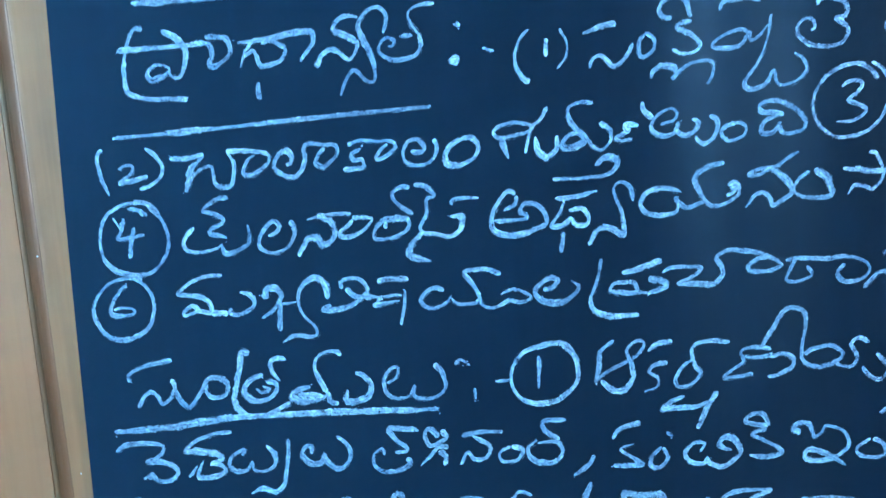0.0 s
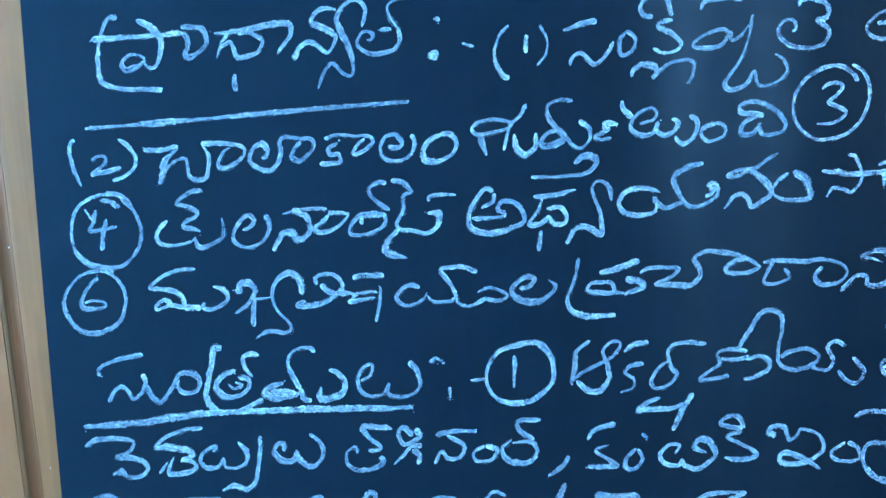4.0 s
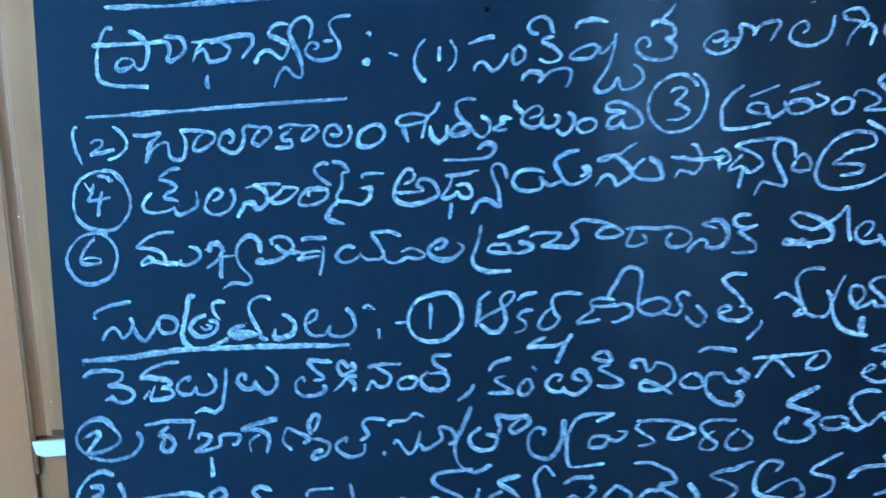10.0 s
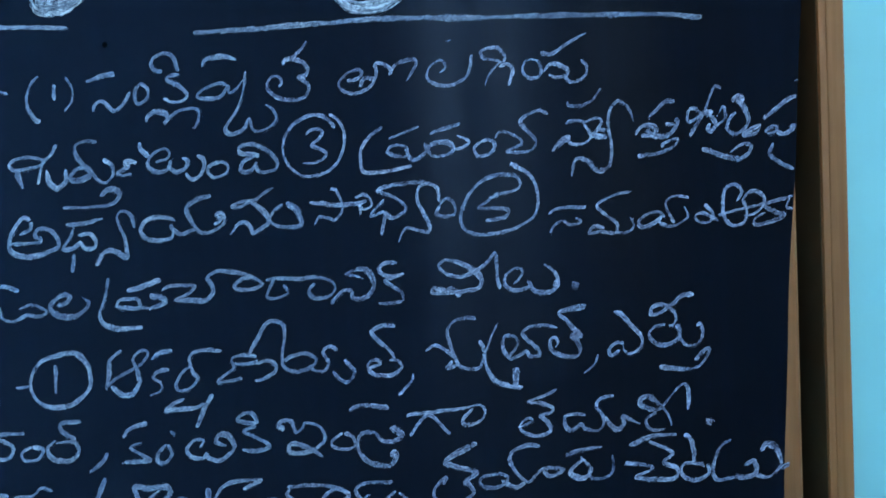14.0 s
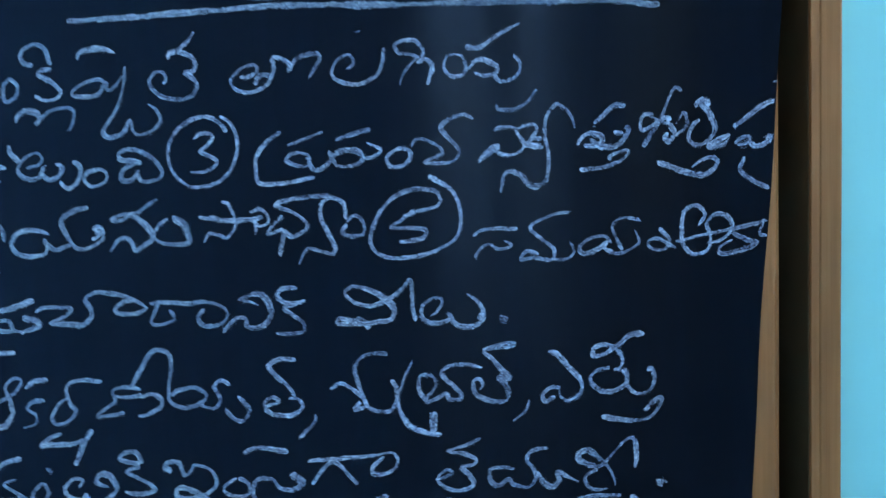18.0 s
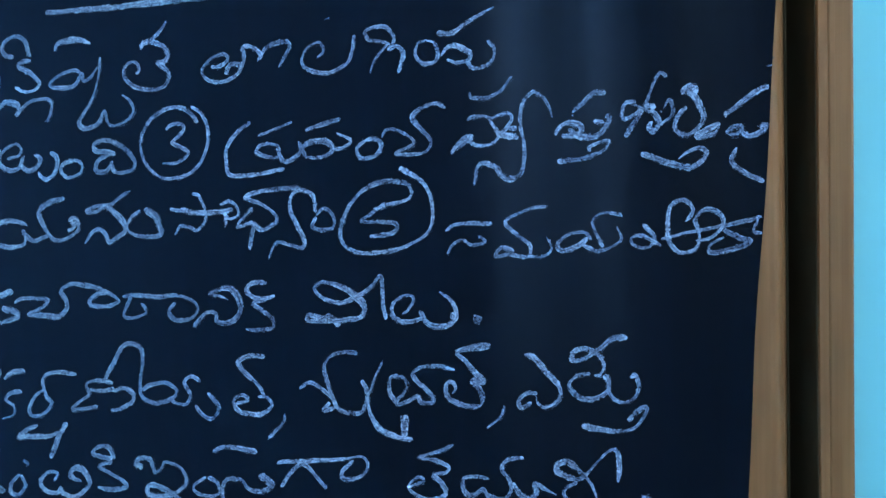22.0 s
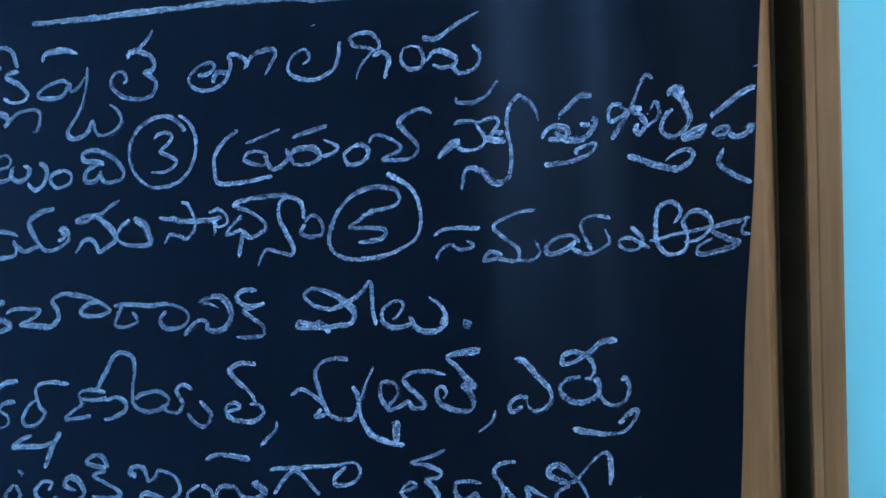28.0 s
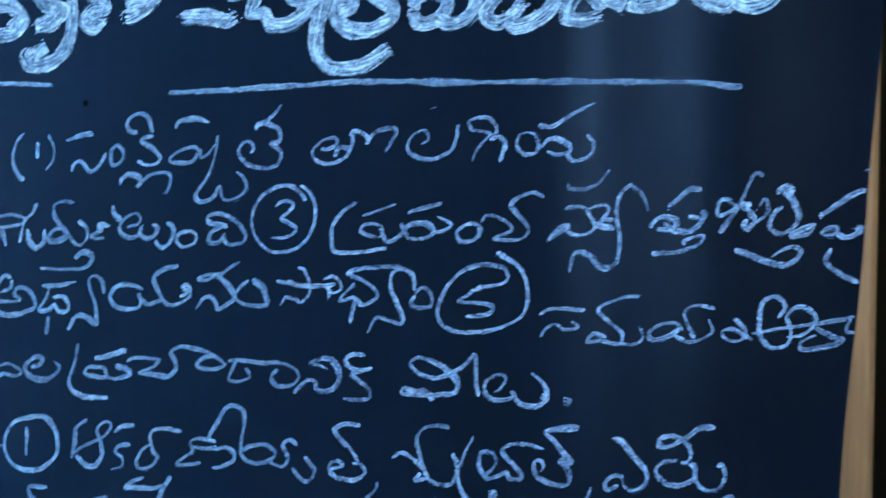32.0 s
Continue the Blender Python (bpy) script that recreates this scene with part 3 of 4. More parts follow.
chalk("chalk_letter", 0.346, 1.542, 4.9, "7 66 9 72 17 74 31 74 40 71, 30 46 24 49 15 48 6 44 0 39 3 36 15 35 24 38 30 46 31 40 38 43 45 51, 48 59 46 48 42 35 38 25 33 17 27 10 24 4 28 0 37 1 44 6 48 13 51 2 60 1 69 5 75 13 72 21 65 26")
chalk("chalk_letter", 0.415, 1.571, 4.9, "40 56 34 48 25 41 17 38 16 34, 17 40 28 39 37 34 39 28 36 23 30 22 37 16 39 9 34 2 23 0 9 3 1 10 0 18 4 23 11 23 13 17 10 14")
chalk("chalk_letter", 0.484, 1.574, 4.6, "20 6 24 13 32 13 32 8 24 2 13 0 2 4 0 12 7 19 17 23 22 22 23 18 17 14 8 13, 33 9 37 18 36 26 40 28 47 25 52 20 49 16, 52 20 57 26 66 29 75 29 76 24 71 16 66 9")
chalk("chalk_letter", 0.57, 1.577, 4.5, "13 12 19 17 16 24 9 23 3 18 0 10 3 4 13 0 26 0 38 6 43 16 45 28")
chalk("chalk_letter", 0.624, 1.573, 4.4, "21 23 11 26 3 28 0 34 7 37 17 37 23 30 23 24 18 18, 18 23 11 16 6 9 3 1, 18 18 26 21 31 15 29 7 26 0")
chalk("chalk_letter", 0.665, 1.579, 4.4, "8 18 2 16 0 7 6 0 15 1 18 8 15 16 9 18")
chalk("chalk_letter", 0.683, 1.551, 4.6, "2 33 9 40 19 39 26 33 23 28 14 27 7 30, 23 28 28 22 38 23 44 29 45 37 40 43, 0 51 12 51 25 58 46 69")
chalk("chalk_underline", 0.347, 1.629, 6.3, "0 12 49 12 117 14 188 15 277 11 352 9 424 6 465 4 488 0 497 0")
chalk("chalk_underline", -0.183, 1.547, 5.5, "0 0 81 1 193 3 290 4")
chalk("chalk_bracket", -0.2, 1.496, 5.4, "6 42 2 39 0 30 2 15 8 0")
chalk("chalk_number", -0.181, 1.507, 5.3, "0 12 6 15 13 14 12 8 5 3 0 0 10 1 27 4")
chalk("chalk_bracket", -0.163, 1.5, 5.3, "9 36 17 30 23 20 21 10 11 3 0 0")
chalk("chalk_letter", -0.132, 1.494, 6.0, "0 31 14 30 32 32, 32 31 24 25 18 17 14 8 12 0, 14 14 19 23 25 26, 12 0 17 9 23 16 32 21 38 21 39 13 40 6 46 2 54 3 58 11 59 21 57 27 53 33, 53 33 64 33 78 31 90 28 90 21 83 15 73 11 67 13 68 18 73 25 79 28")
chalk("chalk_letter", -0.036, 1.5, 5.8, "10 11 14 12 16 17 12 23 5 21 0 14 0 8 7 2 17 0 24 6 28 15 27 24 32 28 43 26 55 25 57 19 52 12 44 7 37 10 39 16 46 23")
chalk("chalk_letter", 0.025, 1.503, 5.7, "6 21 16 24 31 22 44 21 48 16 42 10 32 6 30 8 35 14 41 19, 17 17 9 13 10 8 17 7 18 1 10 0 0 0")
chalk("chalk_letter", 0.079, 1.501, 5.7, "7 12 16 12 19 16 14 23 5 21 0 12 3 3 15 0 25 4 30 14 28 22")
chalk("chalk_letter", 0.116, 1.499, 5.7, "15 22 5 17 0 8 2 1 14 0 26 6 29 15 24 22 15 22")
chalk("chalk_letter", 0.158, 1.499, 5.7, "0 25 6 30 20 32 34 28 31 23 19 21 5 20 0 25, 8 20 9 12 12 2, 48 43 42 33 34 27 30 16 27 5, 36 18 38 6 45 0 54 7 55 18")
chalk("chalk_letter", 0.207, 1.479, 5.7, "38 63 26 64 17 60 17 51 23 41 30 33 24 28 14 26 10 30 16 37 24 39, 30 36 35 27 43 23 51 30 50 40 43 46, 75 41 64 42 65 36 68 39, 64 36 55 32 59 29 69 30, 37 10 45 16 54 14 55 8 47 2 30 0 0 1")
chalk("chalk_letter", 0.286, 1.500, 5.2, "0 39 1 32 8 24, 14 19 24 21 28 27 23 31 14 28 8 22 7 14 13 9 21 9 27 13 29 20, 27 14 32 8 40 10 45 16 44 20 40 21, 55 23 60 19 61 13 57 4 49 0 44 4 43 7, 76 15 67 13 64 7 70 1 80 3 84 9 81 14 72 16")
chalk("chalk_letter", 0.381, 1.503, 5.4, "0 21 2 26 11 28 21 25 31 18 37 9 35 3 27 0 19 1 16 8, 0 22 4 19 13 18 20 16, 15 16 6 13 2 7 2 2 9 1 14 5 17 10")
chalk("chalk_circle", 0.425, 1.496, 4.9, "52 46 46 54 37 59 24 58 10 50 1 36 0 20 8 7 21 0 38 2 52 12 60 28 60 43 55 54 47 59")
chalk("chalk_number", 0.443, 1.509, 3.9, "5 28 10 32 19 32 21 28 16 22 10 17 18 13 24 9 21 4 12 0 0 0")
chalk("chalk_letter", 0.5, 1.496, 5.1, "23 44 10 35 1 23 0 8 4 0 23 0 50 4, 29 32 59 42, 25 19 32 25 45 23 46 15 37 14 25 19, 44 21 50 10 60 13 65 20 64 25")
chalk("chalk_letter", 0.567, 1.508, 4.9, "3 22 11 26 33 31, 11 25 32 30, 2 1 0 8 7 13 19 13 25 8 23 3 12 0 2 1, 25 6 34 7 41 13 29 19")
chalk("chalk_letter", 0.613, 1.506, 5.0, "7 14 0 8 3 0 14 1 20 9 15 15 7 14, 21 16 27 22 40 18 47 10 32 2 54 2 61 11 51 24 47 31 54 37 66 41 74 37")
chalk("chalk_letter", 0.69, 1.48, 5.6, "14 52 19 55 27 55 34 53 39 55 48 56 50 52 48 48 43 42 41 39 48 38 55 37, 32 52 37 44 39 38 34 33 25 31 17 34 18 39 13 39 6 34 0 26, 18 38 12 35 6 30, 44 45 54 44, 70 72 66 71 60 65 57 55 57 44 59 31 59 20 56 9 49 4 41 7 35 14 26 17 21 14 19 6 18 0, 68 72 75 67 80 59 82 51")
chalk("chalk_letter", 0.774, 1.496, 5.4, "14 38 22 45 31 52 40 52, 0 21 3 26 10 30 19 28 20 23 14 20 5 20, 10 25 17 20 25 18 34 20 40 26 42 32 40 35, 30 30 38 29, 27 7 26 10 30 12 41 15 39 9 30 4 17 1 1 0")
chalk("chalk_letter", 0.826, 1.513, 5.2, "35 45 31 48 27 45 23 36 19 26 14 17 9 10 2 0, 11 27 3 26 0 19 1 14 7 15 14 20 20 23 26 22, 22 20 27 14 28 9 24 4 21 7 23 11, 29 8 37 14 39 20 36 27 32 20, 9 25 16 21 22 18")
chalk("chalk_letter", 0.84, 1.488, 5.6, "35 46 29 40 26 32 29 26 37 25 45 31 48 38 44 48 39 56 34 60 32 56, 35 62 41 61 43 56, 60 32 53 29 43 24 46 22 55 24 60 29, 0 12 9 8 19 4 31 0 40 0 47 5 49 11 44 14 35 11 28 6")
chalk("chalk_letter", 0.903, 1.474, 5.6, "0 52 9 58 20 66 28 71 33 72, 1 38 6 42 13 43 11 38 3 37, 13 39 18 35 25 37 31 42 26 43, 9 27 5 18 8 12 17 6 29 0")
chalk("chalk_letter", 0.447, 1.448, 5.2, "0 22 20 19 42 18 56 20, 9 21 30 17 50 18, 21 34 26 33 30 25 32 17 29 9 23 3 16 6 8 7 3 0, 45 24 53 27 59 22 60 15 53 12 49 16, 49 18 49 7")
chalk("chalk_letter", 0.506, 1.425, 5.0, "56 59 32 58 14 55 7 52, 7 52 19 48 30 41 35 34 31 29 21 25 14 31, 14 44 6 36 0 28 6 29 14 32, 15 31 12 19 10 9, 69 38 67 52 57 57 49 53 47 42 51 31 57 17 56 9 47 11 35 14 30 9 26 0")
chalk("chalk_letter", 0.571, 1.448, 4.6, "4 11 0 3 8 0 18 2 18 12 11 18 4 12")
chalk("chalk_circle", 0.595, 1.428, 5.0, "62 47 58 55 47 58 33 57 18 49 6 35 0 19 3 7 16 0 35 0 53 4 67 10 76 19 78 32 76 46 70 57 58 65 52 68")
chalk("chalk_number", 0.613, 1.441, 5.0, "44 34 39 29 23 26 11 23, 21 28 9 19 0 13 18 12 29 10 27 3 7 0")
chalk("chalk_letter", 0.683, 1.425, 4.0, "0 19 10 24 38 24, 1 0 6 8 14 11 21 7 32 9 27 14")
chalk("chalk_letter", 0.723, 1.421, 4.5, "42 40 27 38 9 29 18 18 28 9 26 0 11 2 0 1 5 8 15 5, 26 0 38 0 45 6 41 16")
chalk("chalk_letter", 0.773, 1.424, 4.9, "27 9 21 15 9 14 0 6 4 1 17 5 24 11, 20 5 32 0 44 4 50 9 47 19, 51 28 36 30 28 24 31 13 36 3")
chalk("chalk_letter", 0.831, 1.421, 5.0, "9 23 18 12 12 5 1 7 0 13 9 14 23 6, 43 25 48 33 41 41 31 37 28 22 29 9 37 0 49 3 52 14 49 26 57 33 67 30 70 20 60 11 49 9, 23 11 46 16 71 20 90 24 99 26")
chalk("chalk_letter", 0.891, 1.42, 5.0, "10 18 22 11 30 8 17 3 1 0 0 6 11 12, 36 25 33 16 39 14")
chalk("chalk_circle", -0.207, 1.422, 5.2, "53 63 39 66 25 65 11 58 3 46 0 31 3 15 15 4 29 0 44 1 56 10 64 22 65 37 59 52 50 62")
chalk("chalk_number", -0.189, 1.438, 5.6, "7 37 4 26 0 19 12 19 25 21, 16 28 12 14 9 0, 12 45 21 44 26 37")
chalk("chalk_letter", -0.128, 1.436, 6.2, "46 50 37 50 26 45 21 40 30 37 39 32 37 27 28 23 26 19 33 17 41 14, 11 26 3 19 0 11 5 4 17 3 30 5 35 9, 35 8 38 0 47 1 59 7 62 15 61 25")
chalk("chalk_letter", -0.058, 1.434, 6.0, "9 15 16 18 20 23 16 28 9 25 2 16 0 7 6 1 17 0 27 5 33 14 33 22 30 27")
chalk("chalk_letter", -0.023, 1.429, 6.0, "11 32 24 35 40 35 51 34, 20 35 32 29 35 19 32 13 23 8 18 15 11 16 5 9 0 0, 52 31 69 29 63 21 52 15 41 15 40 19 48 25 52 29")
chalk("chalk_letter", 0.048, 1.439, 6.0, "34 45 23 43 18 38 23 29 35 20, 32 17 19 17 7 16 0 8 0 1 13 0 25 4 31 10 30 17, 10 9 10 15")
chalk("chalk_letter", 0.078, 1.416, 5.9, "8 68 17 67 25 58 18 55 17 42 11 32 13 26 24 24 37 21 46 27 48 37 38 39, 13 26 3 18 0 7 18 0, 39 49 42 53 52 54 64 53")
chalk("chalk_letter", 0.152, 1.434, 6.2, "22 36 15 38 5 28 0 17 0 7 6 2 19 0 32 2 46 8 47 15 41 24 30 27 25 20 32 16, 23 34 21 27 11 22, 2 14 20 13 32 15")
chalk("chalk_letter", 0.203, 1.416, 5.8, "5 47 19 47 41 51, 12 44 7 34 0 24 9 23 18 30, 16 36 27 37 32 30 30 23 22 23 17 30, 10 18 7 0, 71 40 69 52 61 57 55 52 57 42 61 28 62 15 60 11 51 18 40 18 35 11 31 5")
chalk("chalk_letter", 0.280, 1.442, 5.8, "34 19 21 23 7 21 0 13 3 4 14 0 29 2 32 12, 29 15 32 9 39 5 53 9, 71 41 61 39 51 35 46 29 49 19 53 10 59 5 70 6 81 12 82 19 78 23 73 21, 76 21 78 16 72 12")
chalk("chalk_letter", 0.367, 1.443, 5.8, "45 44 35 39 26 33 13 32 4 28 12 27 22 31 30 25 37 17 38 10 33 6 23 1 20 7 15 12 8 10 0 0, 53 27 44 21 40 12 47 6 61 4 70 6 69 14 65 23 57 28")
chalk("chalk_circle", -0.2215, 1.3635, 5.0, "50 55 35 57 17 52 4 39 0 24 6 9 18 0 33 0 49 8 58 23 58 38 51 50 42 56")
chalk("chalk_number", -0.205, 1.385, 5.6, "18 29 10 22 2 12 0 3 8 0 22 2 21 6 12 8 3 6")
chalk("chalk_letter", -0.139, 1.38, 6.0, "43 37 32 37 20 35 8 29 0 22 13 20 25 16 30 9 28 3 17 5 5 2 4 5 12 10 19 7, 29 2 45 2, 49 6 47 2 56 0 68 5 71 12 65 18 58 20")
chalk("chalk_letter", -0.063, 1.351, 6.0, "2 45 7 43 6 50 14 51 20 45 18 38 10 30 0 24, 19 39 17 25 16 11, 19 35 29 36 35 37, 63 38 62 50 56 57 48 57 39 49 35 38 39 24 47 15 50 7 44 4 34 6 23 4 17 0")
chalk("chalk_letter", -0.005, 1.379, 5.8, "18 18 18 24 25 27 35 26 41 17 38 10 30 10 22 18, 40 14 32 6 18 0 0 0 7 4, 38 9 54 8")
chalk("chalk_letter", 0.04, 1.361, 5.8, "6 40 17 42 34 41, 30 31 28 16 24 0, 9 26 23 27 27 26, 0 19 11 20 25 22, 8 26 2 19")
chalk("chalk_letter", 0.085, 1.371, 5.7, "20 19 10 21 0 14 0 7 9 3 21 8 26 14, 26 11 31 6 46 5 52 11, 71 30 58 35 45 35 39 32 47 20 51 11 53 3 63 0 76 6, 71 13 83 15 96 8 88 4 75 6")
chalk("chalk_letter", 0.185, 1.372, 5.8, "7 12 16 14 20 20 12 22 2 15 0 8 7 2 20 0 32 5 38 13 32 19")
chalk("chalk_letter", 0.232, 1.357, 5.8, "12 51 9 38 5 27 0 16 4 5 18 0 41 0, 29 37 43 40 63 46, 51 31 64 27 65 23 50 18, 34 29 22 29 18 23 28 20 40 20 39 28 34 29, 40 20 50 18")
chalk("chalk_letter", 0.295, 1.38, 5.0, "0 12 7 16 20 16 33 14 25 7 13 2 28 1 42 0 50 7 50 15 46 22 56 28 73 26 91 19 101 12, 100 12 90 8 75 9 72 13 80 19 89 20")
chalk("chalk_letter", 0.398, 1.375, 5.2, "0 21 12 22 33 20 50 21 64 16 68 9 61 1 47 0 42 7 48 15, 9 22 3 12 0 4 9 2 21 7 17 15")
chalk("chalk_letter", 0.461, 1.368, 5.3, "0 0 7 8 14 13 21 11 22 5 34 4 43 12 43 24 36 32 27 33 17 29 25 27 32 24")
chalk("chalk_letter", 0.508, 1.365, 5.2, "21 40 9 40 2 35 8 28 20 27 27 29, 20 26 8 23 14 17 24 10 24 2 13 0 0 1")
chalk("chalk_letter", 0.563, 1.367, 5.3, "27 0 19 9 14 7 1 10 0 5 12 4 29 5 45 7 49 16 41 26 27 35 14 38 7 33 13 25 28 20 43 24 56 33 64 41 65 28 65 16 67 5")
chalk("chalk_letter", 0.636, 1.365, 5.2, "8 11 13 15 18 23 15 27 7 25 0 19 0 10 7 5 16 5 24 8 23 14, 24 13 28 4 37 0 47 2 53 8 52 16 48 23 40 29, 49 6 51 12")
chalk("chalk_dot", 0.703, 1.368, 2.2, "0 6 6 3 1 0 1 5, 1 3 4 3")
chalk("chalk_letter", -0.198, 1.296, 6.2, "0 32 11 38 29 43 45 45, 3 27 1 31, 8 2 15 12 22 16 28 11 32 4 40 9 45 18 43 27, 45 17 49 6 57 0 65 7 72 17 79 26 91 25 96 18 92 9 80 8 75 14 77 20")
chalk("chalk_letter", -0.097, 1.284, 6.4, "18 59 11 61 9 50 4 32 0 19 2 8 10 0, 52 52 43 53 37 49 39 39 45 32, 29 39 19 35 11 29 11 20 20 14 33 16 40 23 40 30 31 33, 21 26 26 22 34 24 28 28, 10 0 26 0 40 5 52 11")
chalk("chalk_letter", -0.043, 1.292, 6.4, "49 44 46 48 35 48 26 42 24 33 28 22 33 11, 18 17 6 14 0 9 8 4 21 4 32 7, 6 10 19 9 29 7, 33 11 36 2 43 0, 52 12 51 2 60 1 72 6 74 17 68 25 61 27")
chalk("chalk_letter", 0.044, 1.292, 6.0, "2 16 11 21 13 30 6 29 0 20 1 8 9 2 21 3 27 12 26 3 37 0 49 3 55 11 53 23 47 32")
chalk("chalk_dot", 0.109, 1.289, 4.9, "0 33 5 37 11 33")
chalk("chalk_dot", 0.109, 1.289, 4.9, "16 10 16 0")
chalk("chalk_underline", -0.217, 1.275, 7.6, "0 0 30 1 63 3 95 7 128 9 165 9 207 9 248 8 308 7")
chalk("chalk_circle", 0.159, 1.282, 5.5, "53 49 43 54 25 52 9 45 0 31 1 14 12 2 28 0 45 6 57 19 58 36 52 48 46 52")
chalk("chalk_dash", 0.145, 1.304, 4.9, "0 0 14 1")
chalk("chalk_number", 0.182, 1.296, 5.5, "2 29 0 0")
chalk("chalk_letter", 0.231, 1.291, 5.5, "19 44 7 35 4 17 0 7, 0 7 13 17 37 29 45 40 38 43 30 35 33 23 34 11 27 0 15 0 6 9")
chalk("chalk_letter", 0.274, 1.288, 5.2, "5 36 13 42 26 43, 21 25 9 23 5 17 12 12 11 4 0 0")
chalk("chalk_letter", 0.289, 1.252, 5.4, "60 76 44 78 31 76 27 69 29 57 34 50 26 41 15 39 12 46 20 57 30 64, 19 30 8 26 0 19 13 20 28 20 39 24, 47 33 37 17 29 0")
chalk("chalk_letter", 0.343, 1.296, 5.3, "24 3 12 1 0 1 8 8 17 14 15 23 25 26 40 24, 18 18 28 17 41 19, 39 16 50 19 58 14 56 6 45 1 36 0, 31 24 41 40 51 55 60 58 69 53 69 41 65 24 67 11 77 6 92 9 99 17 89 24 75 22 68 17")
chalk("chalk_letter", 0.434, 1.288, 5.2, "0 19 6 14 15 13 20 21 15 32 22 37 30 33, 24 12 29 4 38 0 45 10 36 23")
chalk("chalk_letter", 0.493, 1.292, 5.4, "30 50 18 51 7 46 9 40 16 32 24 24 27 16, 14 14 7 17 0 12 4 3 16 0 27 1 34 8 30 15 22 15, 14 12 2 9")
chalk("chalk_comma", 0.522, 1.271, 5.8, "16 21 14 13 0 0")
chalk("chalk_letter", 0.552, 1.270, 5.4, "0 44 8 49 15 47 24 40 29 35 30 28 21 26 26 32, 52 74 41 75 29 72 23 63 24 53 29 36 33 27 41 23 52 23 57 30 59 40 55 51, 73 66 67 55 62 43 59 31 62 19 69 9 81 3 96 0")
chalk("chalk_letter", 0.630, 1.300, 5.4, "6 1 1 9 0 17 3 23 11 23 15 17 12 10 7 5 6 0 14 2 23 6 27 1 37 3 32 12 24 20 21 26 28 31 42 32 56 29")
chalk("chalk_letter", 0.678, 1.298, 5.5, "38 52 24 51 9 47, 37 49 23 48 10 45 18 37 25 28 32 21 22 22 27 16 30 9 28 2 22 0 12 2 4 6 0 12 0 19 5 21 8 16 5 11")
chalk("chalk_comma", 0.711, 1.28, 5.4, "15 18 10 8 0 0")
chalk("chalk_letter", 0.738, 1.297, 5.7, "6 44 13 41 22 31 31 20 34 12 30 5 21 0 15 4 14 10, 15 12 6 12 0 6 2 0 10 4")
chalk("chalk_letter", 0.779, 1.278, 5.6, "47 76 35 75 24 67 12 59 3 58 4 65 13 67 23 63 28 54 25 46 20 45, 17 47 7 46 0 39 2 32 12 26 22 27 30 33 31 41 28 46, 30 35 34 27 43 23 52 28 55 38 52 46 49 43, 9 4 24 1 40 0 53 4 61 17 57 19 46 8")
chalk("chalk_letter", -0.218, 1.226, 6.2, "0 30 10 36 27 37 44 35 46 29 40 23 30 19 44 18 54 14 58 7 50 0 38 0 33 7 27 4 24 2, 27 4 37 4")
chalk("chalk_letter", -0.15, 1.227, 6.0, "46 43 30 42 13 37 0 27 12 26 29 23 35 17 23 14, 23 14 33 12 37 6 28 1 15 0 10 3 16 17, 1 1 10 12")
chalk("chalk_letter", -0.109, 1.21, 6.2, "13 37 16 42 11 41 3 36 0 28 6 22 16 23 22 30 23 23 33 21 43 26 44 37 37 45, 58 51 57 37 54 21 50 8 42 1 29 4 18 0")
chalk("chalk_letter", -0.039, 1.23, 6.0, "9 15 9 23 2 21 0 14 7 7 17 7 21 14 22 8 32 0 41 4 46 14 42 24 34 31")
chalk("chalk_letter", 0.028, 1.225, 6.0, "43 38 28 40 16 40 22 30 31 20 20 18, 10 16 8 22 0 17 0 6 11 0 25 2 32 7 31 13")
chalk("chalk_letter", 0.071, 1.229, 6.0, "18 27 10 34 5 29 9 19 18 21 25 26 21 33, 26 17 17 17 10 11 0 1, 17 14 23 8 21 0")
chalk("chalk_letter", 0.107, 1.229, 5.6, "3 26 18 29 40 29, 13 26 27 16 24 6 13 4 7 11 0 0, 46 15 36 9 38 1 51 2 57 11 47 15")
chalk("chalk_letter", 0.168, 1.227, 5.6, "36 39 16 38 17 30 29 21, 9 22 0 14 5 3 22 0 31 10 26 19 10 19")
chalk("chalk_comma", 0.208, 1.214, 6.3, "19 18 13 9 0 0")
chalk("chalk_letter", 0.243, 1.221, 5.5, "1 25 8 34 26 39, 19 20 7 15 22 4 25 0 0 1")
chalk("chalk_letter", 0.276, 1.218, 5.2, "10 19 1 10 0 2 8 0 15 9 11 18, 15 32 20 28")
chalk("chalk_letter", 0.306, 1.217, 5.2, "13 14 17 21 8 22 0 14 4 5 15 3 19 8 21 3 33 0 47 11 43 24 34 26 30 19 40 14")
chalk("chalk_letter", 0.359, 1.224, 5.3, "20 28 15 38 6 39 0 33 9 29 18 28, 18 25 5 21 13 16 27 7 29 2 16 0 2 2")
chalk("chalk_letter", 0.399, 1.213, 5.6, "6 31 0 34 3 39 14 38 17 27 24 31 28 36 42 31 46 19 36 9 22 5 10 8 12 15 26 12 43 0")
chalk("chalk_letter", 0.452, 1.219, 5.2, "11 17 0 10 1 3 13 0 22 3 21 12 13 17")
chalk("chalk_letter", 0.471, 1.199, 6.8, "0 59 12 64 40 60, 25 36 11 35 7 27 8 15 20 3 37 0 44 9 39 14, 25 36 31 27 43 25 51 30 41 40")
